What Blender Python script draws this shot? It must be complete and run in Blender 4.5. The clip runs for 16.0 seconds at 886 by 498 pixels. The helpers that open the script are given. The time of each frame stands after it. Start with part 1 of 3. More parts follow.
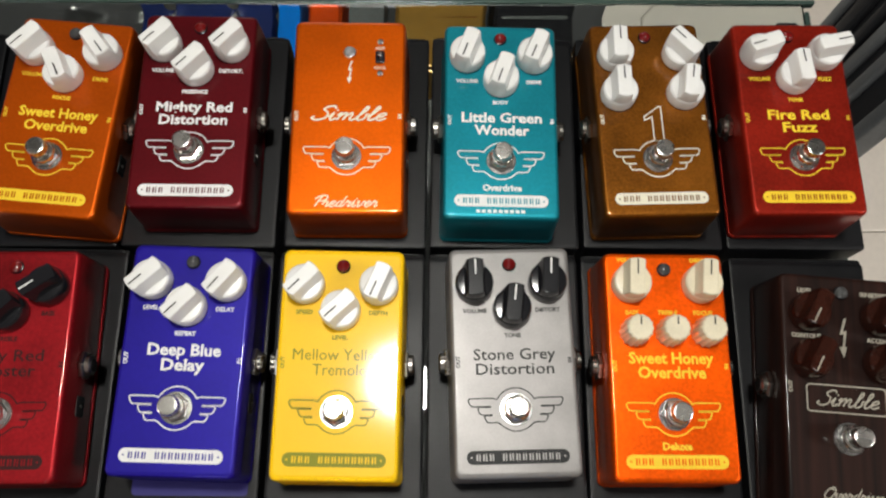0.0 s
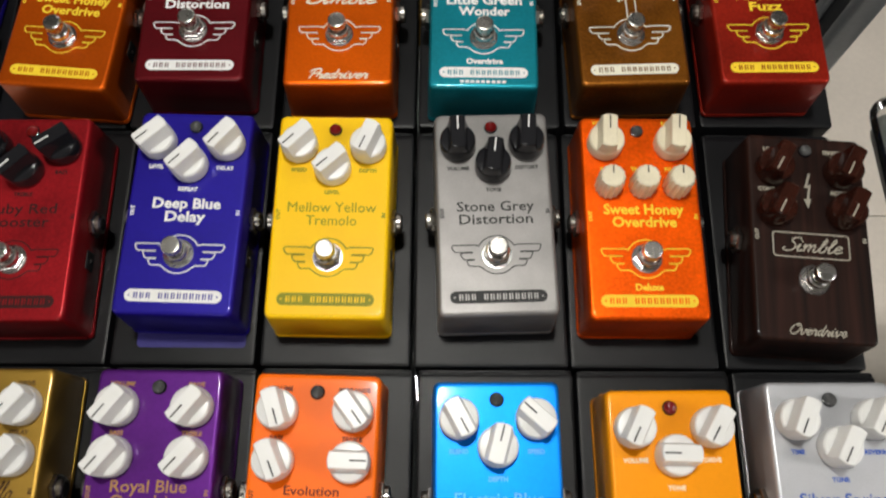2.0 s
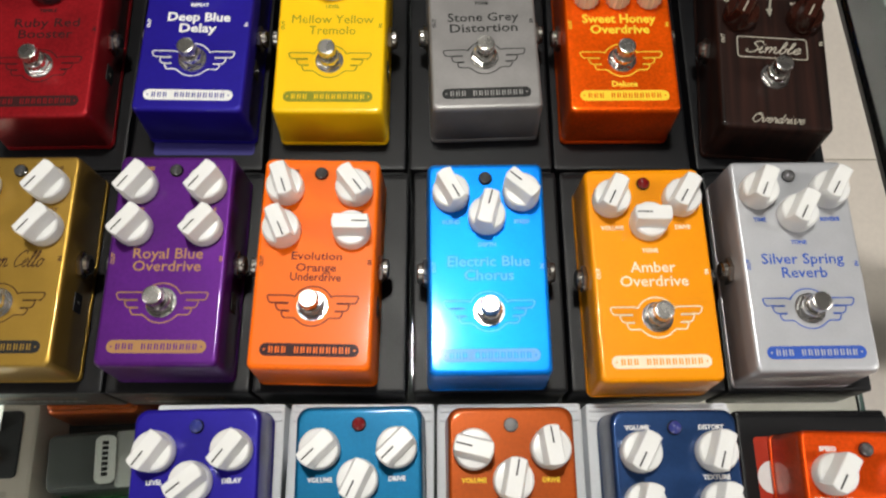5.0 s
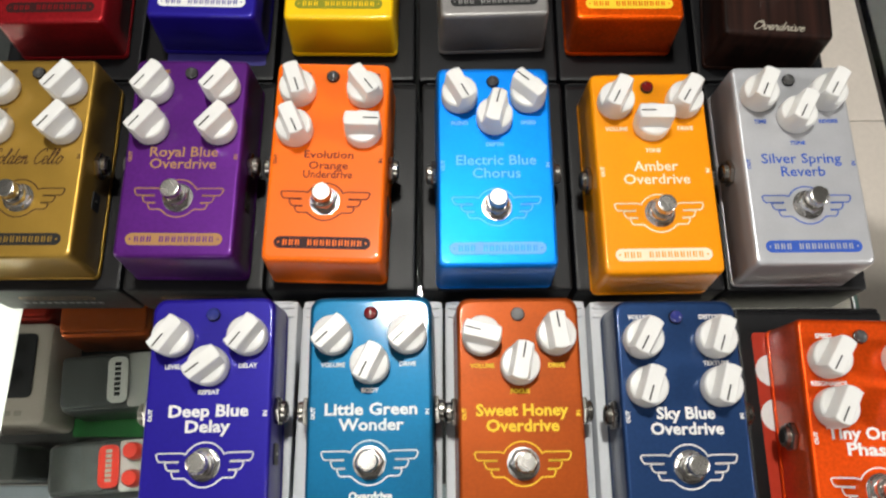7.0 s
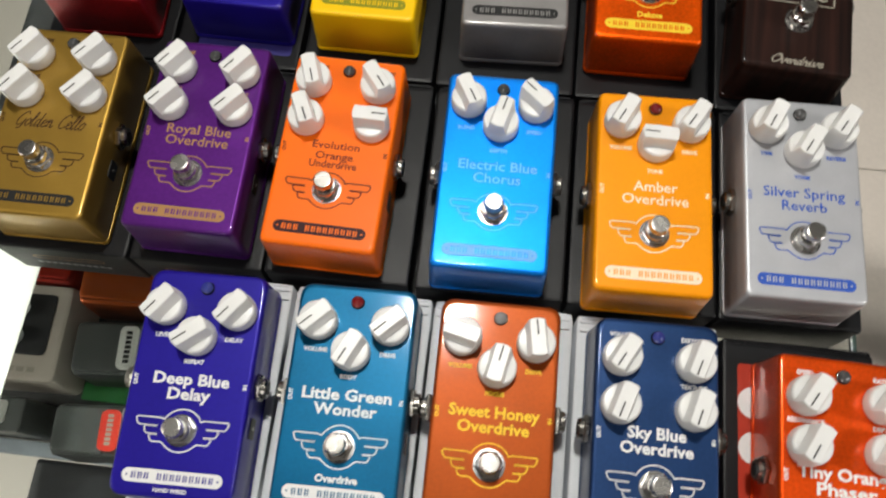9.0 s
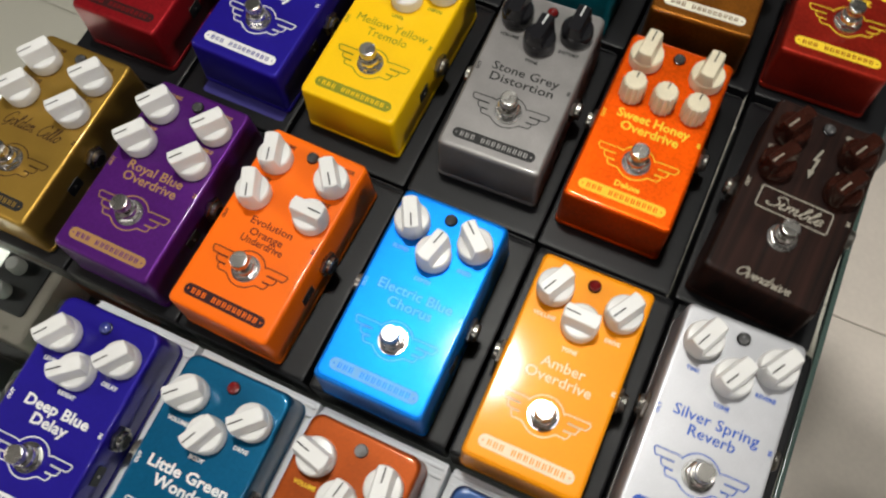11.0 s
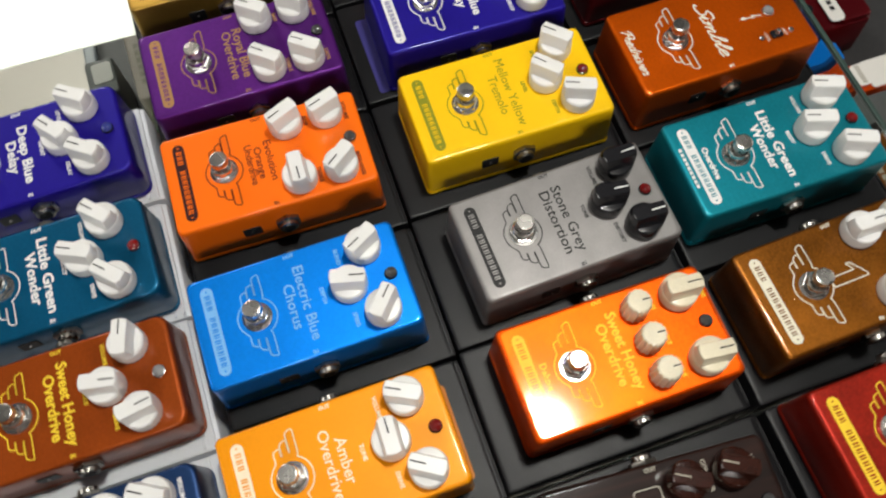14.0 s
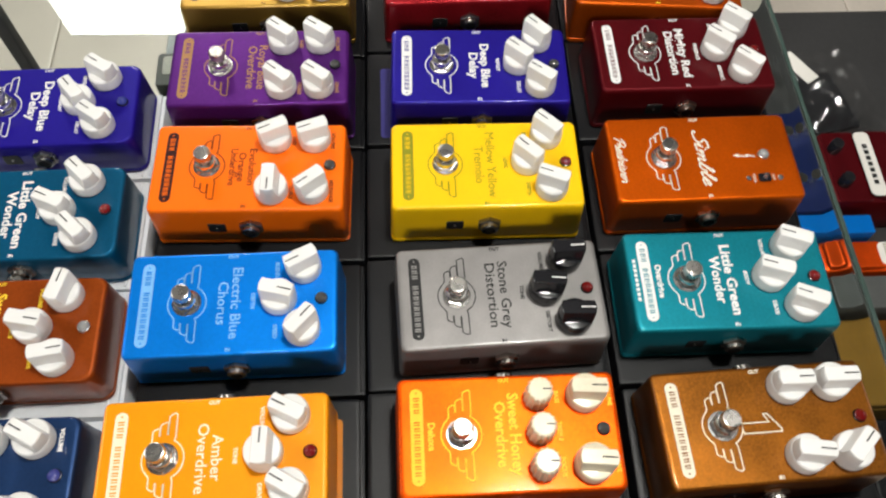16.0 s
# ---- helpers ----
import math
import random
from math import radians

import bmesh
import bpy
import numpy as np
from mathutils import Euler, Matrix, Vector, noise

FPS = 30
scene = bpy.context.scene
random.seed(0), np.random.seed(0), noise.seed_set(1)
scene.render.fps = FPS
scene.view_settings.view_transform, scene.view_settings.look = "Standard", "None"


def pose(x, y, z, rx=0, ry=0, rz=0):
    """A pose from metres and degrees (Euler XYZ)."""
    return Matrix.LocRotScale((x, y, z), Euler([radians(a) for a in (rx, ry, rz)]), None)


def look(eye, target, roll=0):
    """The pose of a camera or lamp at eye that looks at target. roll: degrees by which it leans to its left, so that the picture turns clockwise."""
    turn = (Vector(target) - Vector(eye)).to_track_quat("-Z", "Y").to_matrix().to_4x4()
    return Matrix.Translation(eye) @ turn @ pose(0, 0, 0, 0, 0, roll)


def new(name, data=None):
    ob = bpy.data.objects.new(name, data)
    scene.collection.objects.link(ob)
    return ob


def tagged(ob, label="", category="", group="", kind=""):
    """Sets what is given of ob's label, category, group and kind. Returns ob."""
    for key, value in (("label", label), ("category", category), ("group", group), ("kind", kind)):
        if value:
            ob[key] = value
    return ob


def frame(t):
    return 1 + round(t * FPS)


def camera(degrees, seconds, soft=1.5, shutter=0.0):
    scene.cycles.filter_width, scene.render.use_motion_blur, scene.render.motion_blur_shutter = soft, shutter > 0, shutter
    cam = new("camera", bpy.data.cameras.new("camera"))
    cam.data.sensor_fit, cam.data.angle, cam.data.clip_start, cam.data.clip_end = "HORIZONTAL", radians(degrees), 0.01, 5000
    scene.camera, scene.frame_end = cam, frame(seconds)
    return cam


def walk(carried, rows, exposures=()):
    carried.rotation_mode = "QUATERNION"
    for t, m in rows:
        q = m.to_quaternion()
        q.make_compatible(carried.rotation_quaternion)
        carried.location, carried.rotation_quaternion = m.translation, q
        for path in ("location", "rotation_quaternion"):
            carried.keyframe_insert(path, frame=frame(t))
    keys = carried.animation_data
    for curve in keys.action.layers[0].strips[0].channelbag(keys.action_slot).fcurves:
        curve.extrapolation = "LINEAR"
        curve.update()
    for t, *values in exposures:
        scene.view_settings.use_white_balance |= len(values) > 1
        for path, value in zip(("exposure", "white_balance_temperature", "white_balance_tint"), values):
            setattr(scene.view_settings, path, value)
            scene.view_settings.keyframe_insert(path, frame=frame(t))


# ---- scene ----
cam = camera(57.58, 16.0, 2.2, 0.5)
# seconds, eye (metres), turn (degrees, Euler XYZ)
PATH = [
    (0, -0.0089, 0.0106, 0.4512, 16.47, -1.26, 0.46),
    (0.5, -0.0037, -0.0086, 0.4520, 17.09, -0.91, 0.49),
    (1, -0.0005, -0.0306, 0.4522, 17.47, -0.69, 0.45),
    (1.5, 0.0035, -0.0567, 0.4504, 18.40, -0.37, 0.47),
    (2, 0.0065, -0.0798, 0.4489, 18.92, -0.13, 0.43),
    (2.5, 0.0085, -0.1026, 0.4480, 19.33, -0.02, 0.31),
    (3, 0.0086, -0.1230, 0.4482, 19.36, -0.07, 0.10),
    (3.5, 0.0075, -0.1410, 0.4496, 19.11, -0.20, -0.12),
    (4, 0.0087, -0.1597, 0.4489, 19.24, -0.07, -0.16),
    (6.5, 0.0062, -0.2256, 0.4465, 18.39, -0.41, -0.22),
    (7, 0.0033, -0.2346, 0.4454, 17.88, -0.34, -0.10),
    (7.5, -0.0001, -0.2428, 0.4447, 17.44, -0.33, 0.05),
    (8, 0.0036, -0.2465, 0.4458, 17.25, 0.17, 1.09),
    (8.5, 0.0143, -0.2481, 0.4473, 17.96, 0.71, 3.21),
    (9, 0.0301, -0.2426, 0.4499, 18.94, 0.95, 6.41),
    (9.5, 0.0498, -0.2352, 0.4526, 20.40, 0.83, 10.25),
    (10, 0.0696, -0.2199, 0.4556, 21.08, 0.83, 14.39),
    (10.2, 0.0794, -0.2083, 0.4568, 20.77, 1.30, 16.32),
    (12.5, 0.1453, -0.1118, 0.4483, 22.72, 1.51, 46.40),
    (13, 0.1546, -0.0907, 0.4488, 22.74, 0.95, 55.14),
    (13.5, 0.1671, -0.0643, 0.4496, 22.80, 1.03, 63.86),
    (14, 0.1761, -0.0428, 0.4540, 22.38, 0.59, 71.11),
    (14.5, 0.1841, -0.0200, 0.4561, 22.57, 0.47, 77.11),
    (15, 0.1927, -0.0030, 0.4566, 23.96, -0.15, 81.64),
    (15.5, 0.2030, 0.0074, 0.4562, 26.37, -1.27, 84.98),
    (16, 0.2065, 0.0210, 0.4592, 27.84, -1.38, 87.39),
]
walk(cam, [(t, pose(x, y, z, rx, ry, rz)) for t, x, y, z, rx, ry, rz in PATH], [(0.0, 0.05), (1.0, 0.06), (2.0, -0.02), (3.0, 0.14), (4.0, 0.09), (6.5, 0.24), (9.0, 0.08), (10.0, 0.04), (12.5, -0.04), (14.5, 0.16), (16.0, 0.36)])

# ---- light: a shop hall with one key lamp over the stand and added fills ----
world = bpy.data.worlds.new("hall_air")
scene.world = world
world.use_nodes = True
world.node_tree.nodes["Background"].inputs[0].default_value = (0.9, 0.95, 1.0, 1)
world.node_tree.nodes["Background"].inputs[1].default_value = 0.15


def lamp(name, kind, place, target, watts, size, colour):
    data = bpy.data.lights.new(name, kind)
    data.energy, data.color = watts, colour
    if kind == "AREA":
        data.shape, data.size = "DISK", size
    else:
        data.shadow_soft_size = size
    ob = new(name, data)
    ob.matrix_world = look(place, target)
    return ob


# place, target, watts, diameter, colour, beam (degrees)
# first: key, placed from its highlights; other four: unseen fills, added for pedals and floor
LAMPS = [
    ((-0.065, 0.255, 1.62), (0.0, -0.02, 0.0), 17.0, 0.15, (1.0, 0.98, 0.91), 180),
    ((-0.7, -2.9, 2.3), (-0.1, -0.2, 0.0), 21.0, 1.20, (1.0, 0.98, 0.92), 180),
    ((2.7, -0.5, 2.3), (0.70, 0.0, -0.92), 11.5, 0.60, (1.0, 0.96, 0.91), 80),
    ((-3.0, -0.9, 2.2), (-1.2, -0.5, -0.92), 17.0, 0.90, (1.0, 0.94, 0.86), 120),
    ((-0.4, 3.4, 1.9), (0.0, 0.4, 0.0), 10.0, 1.20, (1.0, 0.98, 0.92), 180),
]
for place, target, watts, size, colour, beam in LAMPS:
    lamp("key_and_fill_light", "AREA", place, target, watts, size, colour).data.spread = radians(beam)


# ---- materials ----
def shader(name, colour, rough=0.5, metal=0.0, coat=0.0, coat_rough=0.05, vary=0.12, scale=40.0, bump=0.0, bump_scale=400.0,
           vary_rough=0.0, spec=0.5):
    """A node material: colour varied at two scales, gloss, fine relief."""
    m = bpy.data.materials.new(name)
    m.use_nodes = True
    nt = m.node_tree
    p = nt.nodes["Principled BSDF"]
    p.inputs["Roughness"].default_value = rough
    p.inputs["Metallic"].default_value = metal
    p.inputs["Coat Weight"].default_value = coat
    p.inputs["Coat Roughness"].default_value = coat_rough
    p.inputs["Specular IOR Level"].default_value = spec
    tex = nt.nodes.new("ShaderNodeTexCoord")
    info = nt.nodes.new("ShaderNodeObjectInfo")
    add = nt.nodes.new("ShaderNodeVectorMath")
    add.operation = "ADD"
    nt.links.new(tex.outputs["Object"], add.inputs[0])
    nt.links.new(info.outputs["Random"], add.inputs[1])
    big = nt.nodes.new("ShaderNodeTexNoise")
    big.inputs["Scale"].default_value = scale
    big.inputs["Detail"].default_value = 4
    fine = nt.nodes.new("ShaderNodeTexNoise")
    fine.inputs["Scale"].default_value = scale * 22
    for n in (big, fine):
        nt.links.new(add.outputs[0], n.inputs["Vector"])
    mixn = nt.nodes.new("ShaderNodeMix")
    mixn.data_type = "FLOAT"
    mixn.inputs["Factor"].default_value = 0.35
    nt.links.new(big.outputs["Fac"], mixn.inputs["A"])
    nt.links.new(fine.outputs["Fac"], mixn.inputs["B"])
    ramp = nt.nodes.new("ShaderNodeValToRGB")
    ramp.color_ramp.elements[0].position, ramp.color_ramp.elements[1].position = 0.34, 0.66
    ramp.color_ramp.elements[0].color = (*[c * (1 - vary) for c in colour], 1)
    ramp.color_ramp.elements[1].color = (*[min(1, c * (1 + vary)) for c in colour], 1)
    nt.links.new(mixn.outputs["Result"], ramp.inputs["Fac"])
    nt.links.new(ramp.outputs["Color"], p.inputs["Base Color"])
    if vary_rough:
        rng = nt.nodes.new("ShaderNodeMapRange")
        rng.inputs["To Min"].default_value, rng.inputs["To Max"].default_value = max(0.02, rough - vary_rough), rough + vary_rough
        nt.links.new(big.outputs["Fac"], rng.inputs["Value"])
        nt.links.new(rng.outputs["Result"], p.inputs["Roughness"])
    if bump:
        rel = nt.nodes.new("ShaderNodeTexNoise")
        rel.inputs["Scale"].default_value = bump_scale
        nt.links.new(add.outputs[0], rel.inputs["Vector"])
        b = nt.nodes.new("ShaderNodeBump")
        b.inputs["Strength"].default_value = bump
        b.inputs["Distance"].default_value = 0.0004
        nt.links.new(rel.outputs["Fac"], b.inputs["Height"])
        nt.links.new(b.outputs["Normal"], p.inputs["Normal"])
    return m


def paint(name, colour, metal=0.25, vary=0.16, scale=28.0):
    """Lacquered, lightly metallic enclosure paint with a clear coat."""
    return shader(name, colour, 0.40, min(0.85, metal * 1.75), 0.32, 0.09, vary, scale, 0.08, 1800.0, spec=0.15)


def wood(name, dark, light):
    m = shader(name, dark, 0.5, 0.0, 0.22, 0.10, 0.2, spec=0.1)
    nt = m.node_tree
    p = nt.nodes["Principled BSDF"]
    tex = nt.nodes.new("ShaderNodeTexCoord")
    mp = nt.nodes.new("ShaderNodeMapping")
    mp.inputs["Scale"].default_value = (240, 9, 60)
    nz = nt.nodes.new("ShaderNodeTexNoise")
    nz.inputs["Scale"].default_value, nz.inputs["Detail"].default_value = 1.0, 5
    rp = nt.nodes.new("ShaderNodeValToRGB")
    rp.color_ramp.elements[0].position, rp.color_ramp.elements[1].position = 0.35, 0.7
    rp.color_ramp.elements[0].color, rp.color_ramp.elements[1].color = (*dark, 1), (*light, 1)
    nt.links.new(tex.outputs["Object"], mp.inputs["Vector"])
    nt.links.new(mp.outputs["Vector"], nz.inputs["Vector"])
    nt.links.new(nz.outputs["Fac"], rp.inputs["Fac"])
    nt.links.new(rp.outputs["Color"], p.inputs["Base Color"])
    return m


def clear(name, colour, rough=0.0):
    m = bpy.data.materials.new(name)
    m.use_nodes = True
    p = m.node_tree.nodes["Principled BSDF"]
    p.inputs["Base Color"].default_value = (*colour, 1)
    p.inputs["Roughness"].default_value = rough
    p.inputs["Transmission Weight"].default_value = 1.0
    p.inputs["IOR"].default_value = 1.45
    return m


WHITE_PLASTIC = shader("white_plastic", (0.75, 0.745, 0.73), 0.32, vary=0.03, scale=60, bump=0.05)
for socket, value in (("Subsurface Weight", 0.6), ("Subsurface Scale", 0.004)):
    WHITE_PLASTIC.node_tree.nodes["Principled BSDF"].inputs[socket].default_value = value
WHITE_PLASTIC.node_tree.nodes["Principled BSDF"].inputs["Subsurface Radius"].default_value = (1.0, 1.0, 0.95)
CREAM_PLASTIC = shader("cream_plastic", (0.70, 0.63, 0.47), 0.22, vary=0.10, scale=60, bump=0.05)
BLACK_PLASTIC = shader("black_plastic", (0.012, 0.012, 0.014), 0.16, vary=0.1, scale=60)
BROWN_PLASTIC = shader("brown_bakelite", (0.028, 0.008, 0.005), 0.14, vary=0.3, scale=120)
CHROME = shader("chrome", (0.84, 0.83, 0.81), 0.19, 1.0, vary=0.04, scale=90, vary_rough=0.04)
# jack metal; the shade between the pedals is put into its dark colour
NICKEL = shader("shaded_nickel", (0.30, 0.285, 0.26), 0.28, 1.0, vary=0.1, scale=120, vary_rough=0.08)
STEEL = shader("brushed_steel", (0.50, 0.48, 0.45), 0.27, 1.0, vary=0.06, scale=160, vary_rough=0.06)
DARK_HOLE = shader("dark_hole", (0.008, 0.008, 0.008), 0.5, vary=0.1)
RUBBER = shader("black_rubber", (0.015, 0.015, 0.015), 0.7, vary=0.1)
CARTON_BLACK = shader("black_carton", (0.0050, 0.0052, 0.0062), 0.38, vary=0.25, scale=24, bump=0.25, bump_scale=1500, vary_rough=0.10, spec=0.19)
CARTON_WHITE = shader("white_carton", (0.63, 0.65, 0.68), 0.5, vary=0.05, scale=24, bump=0.15, bump_scale=1500)
PAPER = shader("white_paper", (0.68, 0.66, 0.62), 0.6, vary=0.02, scale=12, bump=0.1)
GLASS = clear("clear_glass", (0.90, 0.97, 0.94))
ACRYLIC = clear("clear_acrylic", (0.93, 0.94, 0.95), 0.05)
GLASS_EDGE = shader("green_glass_edge", (0.05, 0.08, 0.07), 0.2, vary=0.2, scale=20)
FLOOR_TILE = shader("beige_floor_tile", (0.77, 0.70, 0.62), 0.35, vary=0.06, scale=5, bump=0.05, bump_scale=80, vary_rough=0.06)
GROUT = shader("tile_grout", (0.30, 0.27, 0.23), 0.8, vary=0.15, scale=40)
WALL_PAINT = shader("wall_paint", (0.50, 0.48, 0.45), 0.7, vary=0.04, scale=3)
CEILING_PAINT = shader("ceiling_paint", (0.12, 0.12, 0.12), 0.8, vary=0.05, scale=3)
DARK_METAL = shader("dark_anodised_metal", (0.022, 0.023, 0.026), 0.35, 0.3, vary=0.2, scale=15, vary_rough=0.08)
PALE_EDGE = shader("pale_shelf_edge", (0.36, 0.40, 0.44), 0.3, vary=0.08, scale=15)
GREY_METAL = shader("grey_anodised_metal", (0.20, 0.21, 0.22), 0.35, 0.5, vary=0.1, scale=15)
SHELF_BLACK = shader("dark_laminate", (0.035, 0.035, 0.036), 0.4, vary=0.2, scale=8)
LAMP_WHITE = bpy.data.materials.new("lamp_diffuser")
LAMP_WHITE.use_nodes = True
LAMP_WHITE.node_tree.nodes["Principled BSDF"].inputs["Emission Color"].default_value = (1, 0.98, 0.95, 1)
LAMP_WHITE.node_tree.nodes["Principled BSDF"].inputs["Emission Strength"].default_value = 3.0


def ink(name, colour):
    return shader("ink_" + name, colour, 0.5, 0.0, 0.25, 0.08, 0.05, 200, spec=0.2)


INK = {
    "white": ink("white", (0.74, 0.73, 0.72)), "yellow": ink("yellow", (0.80, 0.55, 0.03)), "black": ink("black", (0.015, 0.015, 0.015)),
    "olive": ink("olive", (0.22, 0.22, 0.01)), "maroon": ink("maroon", (0.10, 0.012, 0.004)), "darkred": ink("darkred", (0.03, 0.004, 0.004)),
    "brown": ink("brown", (0.06, 0.025, 0.006)), "gold": ink("gold", (0.36, 0.19, 0.07)), "paleblue": ink("paleblue", (0.17, 0.42, 0.78)),
    "blue": ink("blue", (0.03, 0.09, 0.42)), "cream": ink("cream", (0.72, 0.68, 0.55)), "dull": ink("dull", (0.36, 0.33, 0.27)), "pale": ink("pale", (0.85, 0.72, 0.52)),
}


# ---- mesh helpers ----
def part(name, bm, material, parent=None, label="", place=None, sharp=32):
    me = bpy.data.meshes.new(name)
    bm.to_mesh(me)
    bm.free()
    me.materials.append(material)
    for poly in me.polygons:
        poly.use_smooth = True
    me.set_sharp_from_angle(angle=radians(sharp))
    ob = new(name, me)
    if parent:
        ob.parent = parent
    if place is not None:
        ob.matrix_basis = place
    if label:
        tagged(ob, label)
    return ob


def outline(w, l, r, n=4):
    """A rounded rectangle, counter-clockwise, centred."""
    pts = []
    r = min(r, w / 2 - 1e-5, l / 2 - 1e-5)
    for cx, cy, a in ((w / 2 - r, l / 2 - r, 0), (-w / 2 + r, l / 2 - r, 90), (-w / 2 + r, -l / 2 + r, 180), (w / 2 - r, -l / 2 + r, 270)):
        for k in range(n + 1):
            t = radians(a + 90 * k / n)
            pts.append((cx + r * math.cos(t), cy + r * math.sin(t)))
    return pts


def stack(bm, rings, cap_low=True, cap_top=True):
    """Joins rings of equal count, each a list of (x, y, z), into a skin."""
    rows = [[bm.verts.new(p) for p in ring] for ring in rings]
    n = len(rows[0])
    for a, b in zip(rows, rows[1:]):
        for k in range(n):
            bm.faces.new((a[k], a[(k + 1) % n], b[(k + 1) % n], b[k]))
    for row, wanted, up in ((rows[0], cap_low, False), (rows[-1], cap_top, True)):
        if not wanted:
            continue
        mid = sum((v.co for v in row), Vector()) / n
        inner = [bm.verts.new(v.co + (mid - v.co) * 0.03) for v in row]
        for k in range(n):
            quad = (row[k], row[(k + 1) % n], inner[(k + 1) % n], inner[k])
            bm.faces.new(quad if up else quad[::-1])
        bm.faces.new(inner if up else inner[::-1])
    return bm


def slab(w, l, z0, z1, r=0.002, e=0.0008, taper=0.0, bm=None, at=(0, 0)):
    """A block with rounded upright corners and softened rims; taper narrows the top."""
    bm = bm or bmesh.new()
    rings = []
    for z, inset in ((z0, e), (z0 + e, 0), (z1 - e, taper), (z1 - 0.3 * e, taper + 0.3 * e), (z1, taper + e)):
        rings.append([(x + at[0], y + at[1], z) for x, y in outline(w - 2 * inset, l - 2 * inset, max(r - inset * 0.5, 0.0004))])
    return stack(bm, rings)


def lathe(profile, n=28, bm=None, at=(0, 0, 0), sides=0):
    """Turns (radius, z) pairs round z."""
    bm = bm or bmesh.new()
    n = sides or n
    rings = [[(at[0] + r * math.cos(2 * math.pi * k / n), at[1] + r * math.sin(2 * math.pi * k / n), at[2] + z) for k in range(n)] for r, z in profile]
    return stack(bm, rings)


def flat(points, z=0.0, bm=None):
    bm = bm or bmesh.new()
    bm.faces.new([bm.verts.new((x, y, z)) for x, y in points])
    return bm


def ribbon(points, width, closed=True, bm=None, z=0.0):
    """A flat printed line of even width along points."""
    bm = bm or bmesh.new()
    n = len(points)
    left, right = [], []
    for k in range(n):
        p = Vector(points[k])
        a = Vector(points[(k - 1) % n]) if closed or k else p
        b = Vector(points[(k + 1) % n]) if closed or k < n - 1 else p
        d1 = (p - a).normalized() if (p - a).length > 1e-9 else (b - p).normalized()
        d2 = (b - p).normalized() if (b - p).length > 1e-9 else d1
        n1, n2 = Vector((-d1.y, d1.x)), Vector((-d2.y, d2.x))
        m = n1 + n2
        m = m.normalized() if m.length > 0.2 else n1
        s = width / 2 / max(0.5, m.dot(n1))
        left.append(bm.verts.new((*(p + m * s), z)))
        right.append(bm.verts.new((*(p - m * s), z)))
    for k in range(n if closed else n - 1):
        j = (k + 1) % n
        bm.faces.new((right[k], right[j], left[j], left[k]))
    return bm


def bars(bm, x0, x1, y, h, count, z=0.0):
    """Plain bars in the place of small print."""
    step = (x1 - x0) / count
    for k in range(count):
        a = x0 + k * step
        flat([(a, y - h / 2), (a + step * 0.72, y - h / 2), (a + step * 0.72, y + h / 2), (a, y + h / 2)], z, bm)
    return bm


LETTERS = {}


def lettering(text, width=None, height=0.002, shear=0.0, bold=0.02):
    """Flat letters of the built-in font, centred; height is that of a capital."""
    key = (text, shear, bold)
    if key not in LETTERS:
        cu = bpy.data.curves.new("letters", "FONT")
        cu.body, cu.align_x, cu.align_y, cu.shear, cu.offset, cu.resolution_u, cu.fill_mode = text, "CENTER", "BOTTOM_BASELINE", shear, bold, 2, "BOTH"
        tmp = new("letters", cu)
        bpy.context.view_layer.update()
        me = bpy.data.meshes.new_from_object(tmp.evaluated_get(bpy.context.evaluated_depsgraph_get()))
        bpy.data.objects.remove(tmp)
        bpy.data.curves.remove(cu)
        LETTERS[key] = me
    bm = bmesh.new()
    bm.from_mesh(LETTERS[key])
    xs = [v.co.x for v in bm.verts]
    mid, span = (max(xs) + min(xs)) / 2, max(xs) - min(xs)
    sy = height / 0.73
    sx = width / span if width else sy
    for v in bm.verts:
        v.co = Vector(((v.co.x - mid) * sx, v.co.y * sy - height / 2, 0))
    return bm


